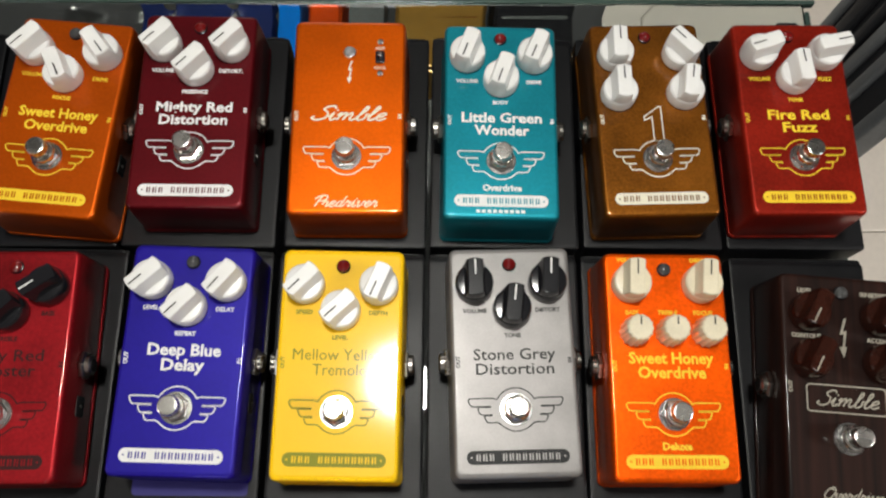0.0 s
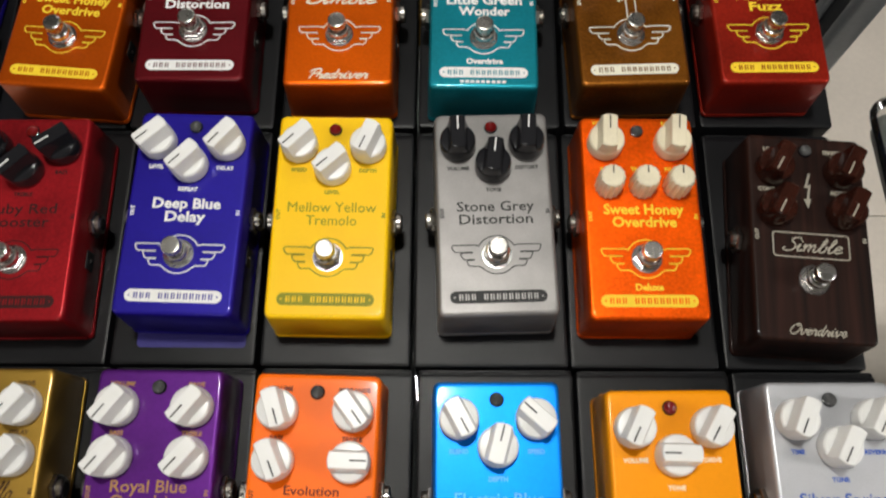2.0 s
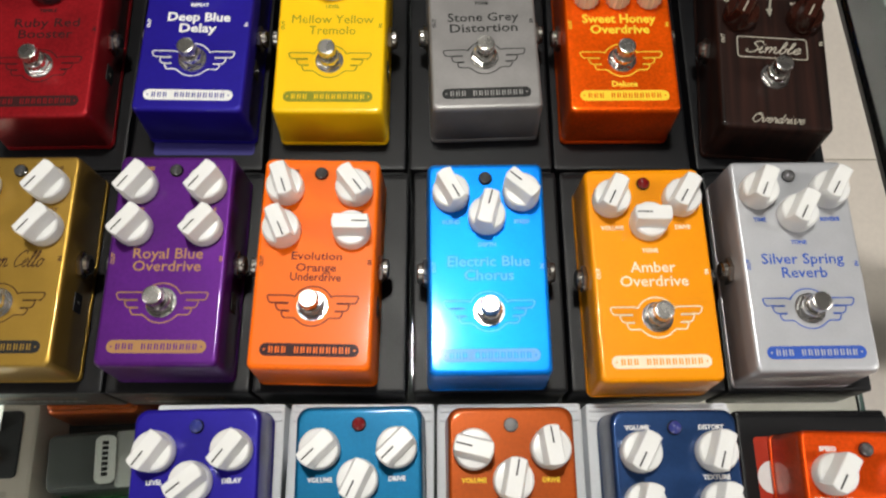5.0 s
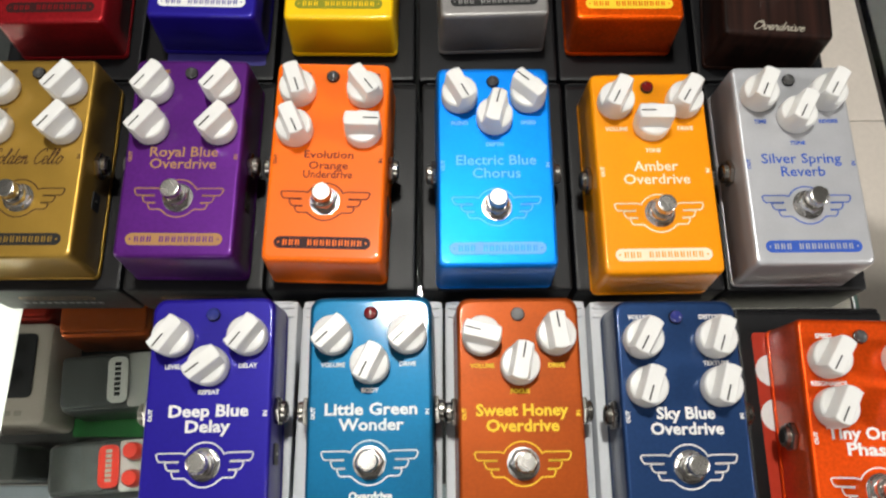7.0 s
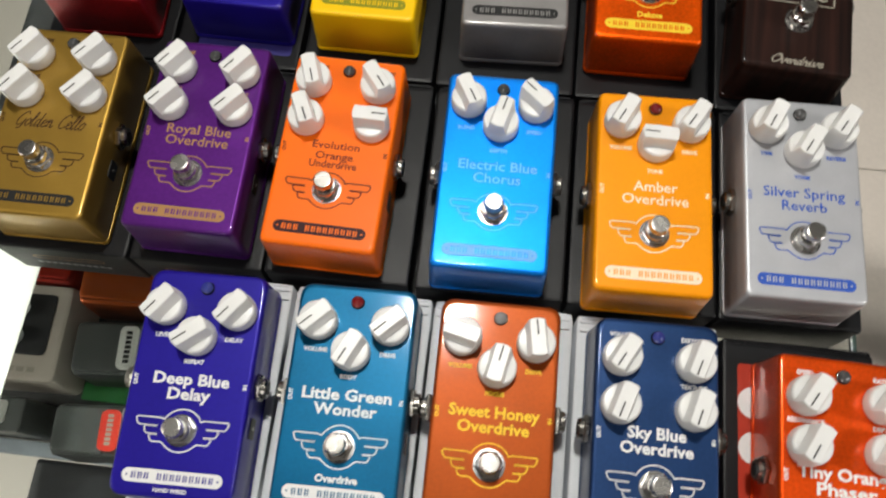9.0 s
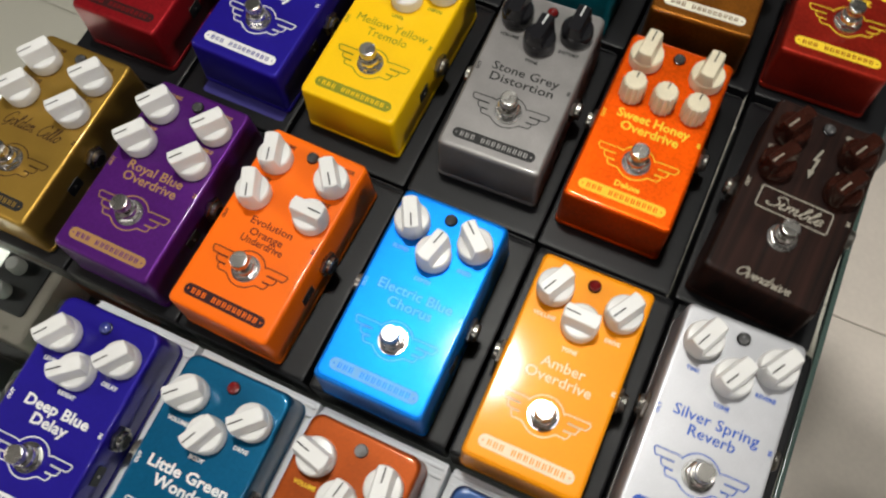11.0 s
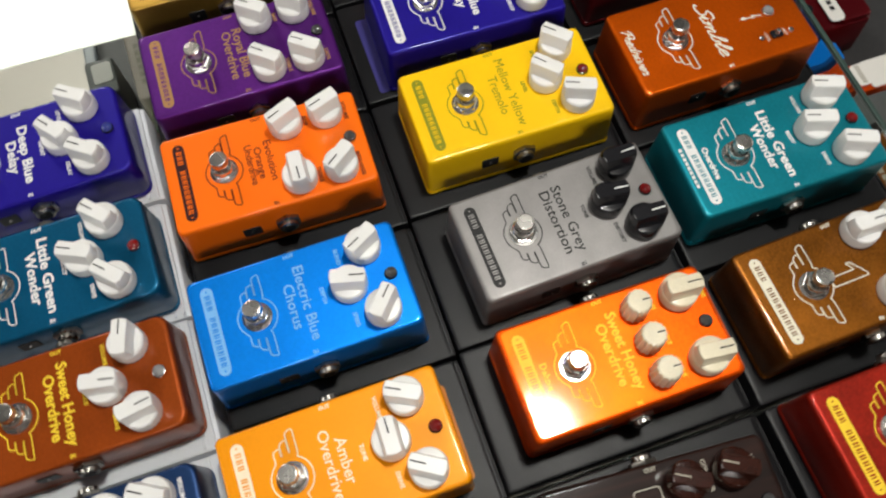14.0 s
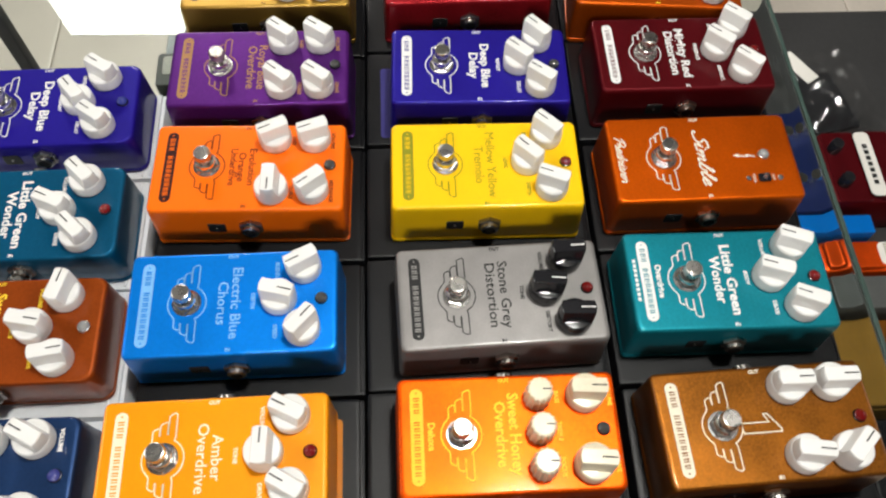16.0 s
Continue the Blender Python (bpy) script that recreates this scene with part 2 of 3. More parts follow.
# pen strokes of a joined script: height of a capital 1, of a small letter 0.5
SCRIPT = {
    "S": (0.50, [[(0.55, 0.80), (0.48, 0.98), (0.28, 0.95), (0.20, 0.75), (0.40, 0.50), (0.42, 0.15), (0.20, 0.0), (0.0, 0.12), (0.06, 0.26)]]),
    "P": (0.50, [[(0.18, 0.0), (0.22, 0.5), (0.28, 0.92)], [(0.0, 0.66), (0.14, 0.92), (0.46, 1.0), (0.58, 0.80), (0.48, 0.56), (0.28, 0.48)]]),
    "O": (0.62, [[(0.42, 0.98), (0.14, 0.80), (0.05, 0.30), (0.25, 0.0), (0.50, 0.22), (0.58, 0.70), (0.42, 0.98), (0.28, 0.86), (0.52, 0.74)]]),
    "G": (0.58, [[(0.55, 0.78), (0.45, 0.98), (0.20, 0.80), (0.05, 0.35), (0.20, 0.0), (0.42, 0.20), (0.50, 0.46), (0.42, -0.10), (0.22, -0.22)]]),
    "C": (0.50, [[(0.55, 0.78), (0.45, 0.98), (0.20, 0.80), (0.05, 0.35), (0.20, 0.0), (0.50, 0.16)]]),
    "e": (0.34, [[(0.0, 0.20), (0.20, 0.28), (0.27, 0.42), (0.17, 0.50), (0.06, 0.36), (0.07, 0.10), (0.18, 0.0), (0.36, 0.14)]]),
    "i": (0.26, [[(0.0, 0.20), (0.10, 0.50), (0.09, 0.10), (0.16, 0.0), (0.28, 0.14)], [(0.13, 0.68), (0.16, 0.74)]]),
    "m": (0.64, [[(0.0, 0.34), (0.08, 0.50), (0.08, 0.0)], [(0.08, 0.22), (0.20, 0.50), (0.27, 0.42), (0.27, 0.0)], [(0.27, 0.22), (0.39, 0.50), (0.46, 0.40), (0.46, 0.08), (0.54, 0.0), (0.66, 0.14)]]),
    "n": (0.44, [[(0.0, 0.34), (0.08, 0.50), (0.08, 0.0)], [(0.08, 0.22), (0.20, 0.50), (0.27, 0.40), (0.27, 0.08), (0.34, 0.0), (0.46, 0.14)]]),
    "b": (0.36, [[(0.0, 0.18), (0.17, 0.72), (0.15, 0.96), (0.08, 0.84), (0.06, 0.12), (0.16, 0.0), (0.28, 0.14), (0.26, 0.40), (0.38, 0.38)]]),
    "l": (0.25, [[(0.0, 0.18), (0.17, 0.72), (0.15, 0.96), (0.08, 0.84), (0.06, 0.10), (0.14, 0.0), (0.27, 0.14)]]),
    "r": (0.34, [[(0.0, 0.18), (0.08, 0.54), (0.12, 0.42), (0.25, 0.42), (0.22, 0.10), (0.27, 0.0), (0.36, 0.14)]]),
    "d": (0.42, [[(0.28, 0.42), (0.14, 0.50), (0.04, 0.25), (0.12, 0.0), (0.26, 0.22), (0.32, 0.96)], [(0.28, 0.40), (0.28, 0.08), (0.34, 0.0), (0.44, 0.14)]]),
    "v": (0.40, [[(0.0, 0.34), (0.08, 0.50), (0.11, 0.08), (0.17, 0.0), (0.29, 0.26), (0.31, 0.50), (0.42, 0.40)]]),
    "o": (0.36, [[(0.18, 0.50), (0.05, 0.32), (0.07, 0.05), (0.18, 0.0), (0.30, 0.20), (0.26, 0.44), (0.18, 0.50), (0.38, 0.38)]]),
    " ": (0.30, []),
}


def curve_through(points, steps=5):
    """A smooth line through the points of a pen stroke."""
    ps = [Vector(p) for p in points]
    ps = [ps[0] * 2 - ps[1]] + ps + [ps[-1] * 2 - ps[-2]]
    out = []
    for a, b, c, d in zip(ps, ps[1:], ps[2:], ps[3:]):
        for k in range(steps):
            t = k / steps
            out.append(0.5 * (2 * b + (c - a) * t + (2 * a - 5 * b + 4 * c - d) * t * t + (3 * b - a - 3 * c + d) * t ** 3))
    return out + [ps[-2]]


def script_lettering(text, width, height, weight, shear=0.32):
    """Joined script drawn as pen strokes, centred; weight is the pen's width over the height."""
    lines, x = [], 0.0
    for ch in text:
        advance, strokes = SCRIPT[ch]
        lines += [[Vector((p.x + x + shear * p.y, p.y)) for p in curve_through(st)] for st in strokes]
        x += advance
    xs = [p.x for line in lines for p in line]
    mid, sx = (max(xs) + min(xs)) / 2, width / (max(xs) - min(xs))
    bm = bmesh.new()
    for line in lines:
        ribbon([((p.x - mid) * sx, p.y * height - height / 2) for p in line], weight * height, False, bm)
    for k, v in enumerate(bm.verts):
        v.co.z = k * 1e-7
    return bm


def printed(name, bm, material, parent, x=0.0, y=0.0, z=0.0, turn=0.0, label=""):
    return part(name, bm, material, parent, label, pose(x, y, z, 0, 0, turn))


# ---- the effects pedal ----
TOP = 0.036
INK_Z = TOP + 0.00012


def emblem_points():
    """A ring with three stepped wings on either side."""
    c, r = -0.0052, 0.0098
    right = []
    for a in range(84, 27, -8):
        right.append((r * math.cos(radians(a)), c + r * math.sin(radians(a))))
    right += [(0.0105, 0.0), (0.0212, 0.0), (0.0219, -0.0008), (0.0213, -0.0026), (0.0203, -0.0037), (0.0118, -0.0037), (0.0118, -0.0040),
              (0.0172, -0.0040), (0.0176, -0.0048), (0.0168, -0.0068), (0.0158, -0.0075), (0.0112, -0.0075), (0.0112, -0.0078), (0.0142, -0.0078),
              (0.0146, -0.0086), (0.0138, -0.0104), (0.0130, -0.0110), (0.0085, -0.0110)]
    for a in range(-44, -91, -8):
        right.append((r * math.cos(radians(a)), c + r * math.sin(radians(a))))
    return [(-x, y) for x, y in right[::-1]] + right


EMBLEM = [p for p in emblem_points()]


def knob(parent, x, y, angle, material, line, big=True, top=TOP):
    """A pointer knob: round skirt and a high grip; angle is clockwise from the pedal's top."""
    place = pose(x, y, top, 0, 0, -angle)
    if big:
        h = 0.0168
        skirt = lathe([(0.0085, 0.0004), (0.0091, 0.0008), (0.0092, 0.0026), (0.0091, 0.0062), (0.0089, 0.0076), (0.0082, 0.0084), (0.0050, 0.0088)], 40)
        ob = part("knob", skirt, material, parent, "", place)
        rings = []
        for z, w, l in ((0.0040, 0.0112, 0.0180), (0.0084, 0.0102, 0.0180), (0.0104, 0.0088, 0.0180), (h - 0.0010, 0.0076, 0.0179), (h - 0.0003, 0.0072, 0.0175), (h, 0.0064, 0.0167)):
            arc = [(w / 2 * k / 4, math.sqrt((l / 2) ** 2 - (w / 2 * k / 4) ** 2)) for k in range(4, -5, -1)]
            rings.append([(px, py + 0.0004, z) for px, py in arc] + [(-px, -py + 0.0004, z) for px, py in arc])
        part("grip", stack(bmesh.new(), rings), material, ob)
        reach = 0.0084
    else:
        h, n = 0.0150, 56
        rings = []
        for r, z, d in ((0.0062, 0.0004, 0.0), (0.0066, 0.0010, 0.0004), (0.0062, 0.0130, 0.0004), (0.0058, 0.0144, 0.0002), (0.0050, h, 0.0)):
            rings.append([((r + d * math.cos(14 * 2 * math.pi * k / n)) * math.cos(2 * math.pi * k / n), (r + d * math.cos(14 * 2 * math.pi * k / n)) * math.sin(2 * math.pi * k / n), z) for k in range(n)])
        ob = part("knob", stack(bmesh.new(), rings), material, parent, "", place)
        reach = 0.0050
    mark = flat([(-0.00035, 0.0012), (0.00035, 0.0012), (0.00035, reach), (-0.00035, reach)], h + 0.0001)
    part("pointer_line", mark, line, ob)
    if big:
        part("set_screw", lathe([(0.0007, 0), (0.0007, 0.0003)], 10), DARK_HOLE, ob, "", pose(0, -0.0082, h * 0.62, 90, 0, 0))
    return ob


def footswitch(parent, x, y, lean=0.0, top=TOP):
    bm = lathe([(0.0074, 0.0), (0.0076, 0.0004), (0.0074, 0.0010), (0.0040, 0.0011)], 32)
    base = part("footswitch", bm, CHROME, parent, "chrome footswitch", pose(x, y, top, 0, 0, lean))
    part("nut", lathe([(0.0064, 0.0010), (0.0069, 0.0014), (0.0069, 0.0032), (0.0062, 0.0037)], bm=None, sides=6), CHROME, base)
    part("bush", lathe([(0.0054, 0.0034), (0.0054, 0.0060), (0.0056, 0.0062), (0.0056, 0.0068), (0.0050, 0.0075), (0.0034, 0.0076)], 28), CHROME, base)
    part("plunger", lathe([(0.0032, 0.0070), (0.0032, 0.0088), (0.0043, 0.0090), (0.0046, 0.0095), (0.0046, 0.0136), (0.0044, 0.0141), (0.0039, 0.0143)], 32), STEEL, base)
    return base


def jack(parent, side, y):
    """side is 1 on the pedal's right, -1 on its left."""
    m = pose(side * 0.0294, y, 0.0195, 0, 90 * side, 0)
    base = part("jack", lathe([(0.0068, 0.0), (0.0071, 0.0005), (0.0071, 0.0020), (0.0064, 0.0025)], sides=6), NICKEL, parent, "nickel jack socket", m)
    part("collar", lathe([(0.0050, 0.0020), (0.0050, 0.0045), (0.0042, 0.0052), (0.0032, 0.0050)], 24), NICKEL, base)
    part("hole", lathe([(0.0031, 0.0045), (0.0031, 0.0053)], 20), DARK_HOLE, base)


LED_RED = shader("red_led_lens", (0.16, 0.006, 0.006), 0.12, coat=0.5, vary=0.1)
LED_BLUE = shader("blue_led_lens", (0.03, 0.04, 0.22), 0.12, coat=0.5, vary=0.1)
LED_GREY = shader("smoked_led_lens", (0.06, 0.06, 0.06), 0.12, coat=0.5, vary=0.1)
LED_CLEAR = shader("clear_led_lens", (0.22, 0.22, 0.22), 0.2, coat=0.5, vary=0.1)
LEDS = {"red": LED_RED, "blue": LED_BLUE, "grey": LED_GREY, "clear": LED_CLEAR}

LAYOUT = {
    3: [(-0.0174, 0.0345), (0.0174, 0.0345), (0.0, 0.0200)],
    4: [(-0.0171, 0.0345), (0.0171, 0.0345), (-0.0171, 0.0122), (0.0171, 0.0122)],
    5: [(-0.0170, 0.0368), (0.0170, 0.0368), (-0.0166, 0.0135), (0.0004, 0.0135), (0.0174, 0.0135)],
}
WORDS_AT = {
    3: [(-0.0174, 0.0212), (0.0174, 0.0212), (0.0, 0.0092)],
    4: [(-0.0171, 0.0458), (0.0171, 0.0458), (-0.0171, 0.0236), (0.0171, 0.0236)],
    5: [(-0.0170, 0.0485), (0.0170, 0.0485), (-0.0166, 0.0225), (0.0004, 0.0225), (0.0174, 0.0225)],
}


def pedal(label, x, y, turn, body, word_ink, titles, angles, words=(), grip=WHITE_PLASTIC, line=None, led="grey", badge=True, emblem=True,
          script=0.0, radius=0.0032, sub="", foot="", floor_z=0.040, title_size=0.0055, words_ink=None, led_y=0.0455, badge_ink=None, switch_y=-0.0233, lift=(0.0, 0.0, 0.0), top=TOP):
    """A boxed effects pedal; x, y, turn place it; titles are (text, width, y) rows; lift raises titles, knob words and knobs."""
    line = line or INK["black"]
    ink_z = top + 0.00012
    root = tagged(new("effects_pedal"), label, "effects pedal", "effects pedals on the stand")
    root.matrix_world = pose(x, y, floor_z, 0, 0, turn)
    ik = INK[word_ink]
    wk = INK[words_ink or word_ink]
    bm = bmesh.new()
    rings = []
    for z, w, l in ((0.0042, 0.0592, 0.1098), (0.0048, 0.0596, 0.1102), (top - 0.0045, 0.0582, 0.1080), (top - 0.0022, 0.0580, 0.1078), (top - 0.0012, 0.0576, 0.1074),
                    (top - 0.0004, 0.0568, 0.1066), (top, 0.0556, 0.1054)):
        rings.append([(px, py, z) for px, py in outline(w, l, radius, 5)])
    stack(bm, rings)
    part("housing", bm, body, root)
    part("base_plate", slab(0.0600, 0.1106, 0.0012, 0.0040, radius, 0.0004), body, root)
    for fx in (-0.022, 0.022):
        for fy in (-0.045, 0.045):
            part("rubber_foot", lathe([(0.0045, 0.0), (0.0045, 0.0013)], 14), RUBBER, root, "", pose(fx, fy, 0))
    # controls
    n = len(angles)
    for (kx, ky), a, k in zip(LAYOUT.get(n, []), angles, range(n)):
        if n == 3 and k == 2:
            ky += 0.0022 if lift[2] else 0.0008
        knob(root, kx, ky + lift[2], a, grip, line, not (n == 5 and k > 1), top)
    for (kx, ky), s in zip(WORDS_AT.get(n, []), words):
        if s:
            printed("lettering", lettering(s, None, 0.0021, 0, 0.04), wk, root, kx, ky + lift[1], ink_z)
    bezel = part("led", lathe([(0.0032, 0.0), (0.0034, 0.0004), (0.0032, 0.0011), (0.0026, 0.0013)], 22), STEEL if led == "clear" else BLACK_PLASTIC, root, "", pose(0, led_y, top))
    part("lens", lathe([(0.0030, 0.0010), (0.0029, 0.0020), (0.0019, 0.0029), (0.0005, 0.0032)], 18), LEDS[led], bezel)
    footswitch(root, 0.0, switch_y, turn * 7 % 31, top)
    for side in (-1, 1):
        jack(root, side, 0.001)
    socket = part("power_socket", slab(0.0085, 0.0100, 0.0, 0.0006, 0.001, 0.0003), DARK_HOLE, root, "black power socket", pose(0.0293, -0.0185, 0.018, 0, 90, 0))
    part("socket_pin", lathe([(0.0008, 0.0), (0.0008, 0.0010)], 10), STEEL, socket)
    # print
    for s, w, ty in titles:
        bold = 0.030 if word_ink in ("white", "yellow") else 0.0 if word_ink == "olive" else 0.012
        bm = script_lettering(s, w, title_size * (0.74 if ty < -0.03 else 1.0), script) if script else lettering(s, w, title_size, 0.0, bold)
        printed("title_lettering", bm, ik, root, 0.0005, ty + lift[0], ink_z)
    if words is not None:
        printed("lettering", lettering("OUT", None, 0.0019, 0, 0.04), wk, root, -0.0262, -0.0010, ink_z, 90)
        printed("lettering", lettering("IN", None, 0.0019, 0, 0.04), wk, root, 0.0262, -0.0010, ink_z, 90)
    if emblem:
        printed("winged_emblem", ribbon(EMBLEM, 0.00062), ik, root, 0.0, switch_y + 0.0052, ink_z)
    if sub:
        printed("lettering", lettering(sub, None, 0.0034, 0, 0.04), ik, root, 0.0005, -0.0375, ink_z)
    if foot == "bars":
        printed("maker_print", bars(bmesh.new(), -0.0125, 0.0125, 0, 0.0017, 9), ik, root, 0.0, -0.0500, ink_z)
    elif foot:
        printed("lettering", lettering(foot, None, 0.0018, 0, 0.04), ik, root, 0.0, -0.0502, ink_z)
    if badge:
        cap = printed("badge", flat(outline(0.0468, 0.0062, 0.0031, 6)), INK[badge_ink] if badge_ink else ik, root, 0.0, -0.0445, ink_z)
        strokes = bmesh.new()
        for k in range(13):
            if k == 3:
                continue
            a = -0.0190 + k * 0.0030
            for da, wide in ((0.0, 0.00075), (0.0013, 0.0006)):
                flat([(a + da, -0.0015), (a + da + wide, -0.0015), (a + da + wide, 0.0015), (a + da, 0.0015)], 0.00008, strokes)
        for dx in (-0.0212, 0.0212):
            flat([(dx - 0.0004, -0.0004), (dx + 0.0004, -0.0004), (dx + 0.0004, 0.0004), (dx - 0.0004, 0.0004)], 0.00008, strokes)
        part("badge_print", strokes, body, cap)
    return root


def carton(label, x0, x1, y0, y1, material, height=0.040, art=None, print_front=False):
    """A closed product carton with a tucked lid."""
    root = tagged(new("product_carton"), label, "carton", "cartons under the pedals")
    cx, cy, w, l = (x0 + x1) / 2, (y0 + y1) / 2, x1 - x0, y1 - y0
    root.matrix_world = pose(cx, cy, 0.0, 0, 0, random.uniform(-0.4, 0.4))
    part("body", slab(w - 0.0006, l - 0.0006, 0.0002, height - 0.0012, 0.0012, 0.0009), material, root)
    part("lid", slab(w, l - 0.0030, height - 0.0014, height, 0.0016, 0.0007), material, root, "", pose(0, -0.0012, 0))
    part("lid_flap", slab(w - 0.0050, 0.0012, height - 0.0100, height - 0.0003, 0.0005, 0.0003), material, root, "", pose(0, l / 2 - 0.0011, 0))
    if material is CARTON_WHITE:
        for k in range(2):
            part("tuck_edge", slab(w - 0.003, 0.0016, height - 0.0004, height + 0.0012, 0.0006, 0.0004), material, root, "", pose(0, l / 2 - 0.0038 - 0.0046 * k, 0))
    if art:
        m, aw, al, ax, ay = art
        art_sheet = part("printed_picture", flat(outline(aw, al, 0.002)), m, root, "printed picture of the pedal", pose(ax, ay, height + 0.0002))
        for px, py in LAYOUT[4]:
            part("printed_knob", flat([(0.008 * math.cos(k * math.pi / 9), 0.008 * math.sin(k * math.pi / 9)) for k in range(18)]), INK["white"], art_sheet, "", pose(px, py, 0.0001))
    if print_front:
        part("printed_line", ribbon(outline(0.040, 0.0048, 0.0024, 5), 0.0006), INK["gold"], root, "gold printed capsule", pose(0, -l / 2 - 0.0002, 0.026, 90, 0, 0))
        part("printed_marking", bars(bmesh.new(), -0.022, 0.022, 0, 0.0035, 11), GREY_METAL, root, "", pose(0, -l / 2 - 0.0002, 0.016, 90, 0, 0))
    return root


# ---- the hall ----
def wall(name, x0, x1, y0, y1, z0, z1, material):
    ob = part(name, slab(x1 - x0, y1 - y0, z0, z1, 0.002, 0.001), material, None, "", pose((x0 + x1) / 2, (y0 + y1) / 2, 0))
    return tagged(ob, "plain painted hall wall", "wall", "", "structure")


FLOOR = -0.92
floor = tagged(part("floor", slab(9.2, 9.2, FLOOR - 0.10, FLOOR - 0.004, 0.002, 0.001), GROUT), "beige tiled shop floor with thin joints", "floor", "", "structure")
wall("wall_north", -4.6, 4.6, 4.6, 4.75, FLOOR, 3.2, WALL_PAINT)
wall("wall_south", -4.6, 4.6, -4.75, -4.6, FLOOR, 3.2, WALL_PAINT)
wall("wall_east", 4.6, 4.75, -4.6, 4.6, FLOOR, 3.2, WALL_PAINT)
wall("wall_west", -4.75, -4.6, -4.6, 4.6, FLOOR, 3.2, WALL_PAINT)
ceil = tagged(part("ceiling", slab(9.5, 9.5, 3.2, 3.3, 0.002, 0.001), CEILING_PAINT), "grey painted hall ceiling", "ceiling", "", "structure")

# ---- the glass stand ----
stand = tagged(new("glass_display_case"), "glass display case with a dark metal frame", "display case")
pane = part("glass_top", slab(0.66, 0.706, -0.006, -0.0002, 0.002, 0.0006), GLASS, stand, "clear glass top with green edges", pose(-0.0915, -0.045, 0, 0, 0, 1.0))
for sx, sy, w, l in ((-0.0915, 0.3095, 0.664, 0.003), (0.2405, -0.045, 0.003, 0.706)):
    part("polished_edge", slab(w, l, -0.0058, -0.0004, 0.001, 0.0005), GLASS_EDGE, stand, "green polished glass edge", pose(sx, sy, 0, 0, 0, 1.0))
pane.visible_shadow = False
part("lower_shelf", slab(0.58, 0.871, -0.215, -0.205, 0.002, 0.001), SHELF_BLACK, stand, "dark lower shelf", pose(-0.140, 0.2195, 0))
part("front_board", slab(0.45, 0.085, -0.222, -0.206, 0.003, 0.002), DARK_METAL, stand, "dark front board", pose(-0.082, -0.2720, 0))
part("shelf_rail", slab(0.58, 0.012, -0.218, -0.203, 0.003, 0.002), PALE_EDGE, stand, "pale blue-grey shelf edge", pose(-0.140, -0.2225, 0))
for px in (-0.33, 0.12):
    for py, top in ((-0.12, -0.215), (0.62, -0.215)):
        part("leg", slab(0.022, 0.022, FLOOR, top, 0.002, 0.001), DARK_METAL, stand, "", pose(px, py, 0))
for px, py in ((-0.405, -0.39), (-0.405, 0.30), (0.222, 0.295), (0.222, -0.39)):
    part("glass_support", slab(0.014, 0.014, FLOOR, -0.0062, 0.002, 0.001), DARK_METAL, stand, "", pose(px, py, 0))
column = tagged(new("ribbed_panel"), "dark ribbed metal panel with a grey edge, standing on the floor", "panel")
column.matrix_world = pose(0.278, 0.286, 0, 0, 0, -11)
part("core", slab(0.010, 0.110, FLOOR, 0.12, 0.002, 0.001), DARK_METAL, column)
part("edge_trim", slab(0.016, 0.012, FLOOR, 0.12, 0.003, 0.002), GREY_METAL, column, "grey metal edge", pose(0.0, -0.0613, 0))
for off, w, m in ((-0.030, 0.010, GREY_METAL), (-0.008, 0.010, GREY_METAL), (0.008, 0.008, DARK_METAL), (0.030, 0.014, DARK_METAL), (0.050, 0.008, GREY_METAL)):
    part("rib", slab(0.006, w, FLOOR, 0.12, 0.002, 0.001), m, column, "", pose(-0.0076, off, 0))
plinth = tagged(new("shelf_stand"), "grey shelf on a post with a clear rounded cover", "shelf")
plinth.matrix_world = pose(0.382, 0.085, 0, 0, 0, 3)
GREY_PLASTIC = shader("grey_plastic", (0.24, 0.235, 0.22), 0.45, vary=0.1, scale=12)
part("board", slab(0.600, 0.205, -0.050, -0.034, 0.010, 0.004), GREY_PLASTIC, plinth, "", pose(0.220, 0, 0))
part("post", slab(0.080, 0.160, FLOOR, -0.0505, 0.006, 0.003), DARK_METAL, plinth, "", pose(0.540, 0, 0))
part("cover", slab(0.178, 0.224, -0.0335, -0.020, 0.016, 0.006), ACRYLIC, plinth, "clear plastic cover")
part("cover_marking", bars(bmesh.new(), -0.085, 0.085, 0, 0.012, 12), INK["white"], plinth, "pale printed marks", pose(-0.052, 0.0, -0.0338, 0, 0, 90))

# ---- cartons ----
BLK = "black product carton standing on the glass, a pedal on its lid"
WHT = "white product carton standing on the glass, a pedal on its lid"
for x0, x1 in ((-0.326, -0.2490), (-0.2475, -0.1735), (-0.1714, -0.0899), (-0.0855, -0.0098), (-0.0080, 0.0719), (0.0745, 0.1492), (0.1515, 0.2262)):
    carton(BLK, x0, x1, 0.1330 + 0.01 * x0, 0.2600 + 0.01 * x0, CARTON_BLACK)
VIOLET_PRINT = ink("violet", (0.035, 0.03, 0.16))
AMBER_PRINT = ink("amber", (0.60, 0.20, 0.01))
RED_PRINT = ink("red", (0.42, 0.03, 0.01))
for k, (x0, x1) in enumerate(((-0.2420, -0.1662), (-0.1637, -0.0899), (-0.0870, -0.0102), (-0.0084, 0.0706), (0.0722, 0.1480), (0.1515, 0.2235))):
    carton(BLK, x0, x1, -0.0036, 0.1300, CARTON_BLACK, art=(VIOLET_PRINT, 0.056, 0.108, 0.004, -0.0035) if k == 1 else None)
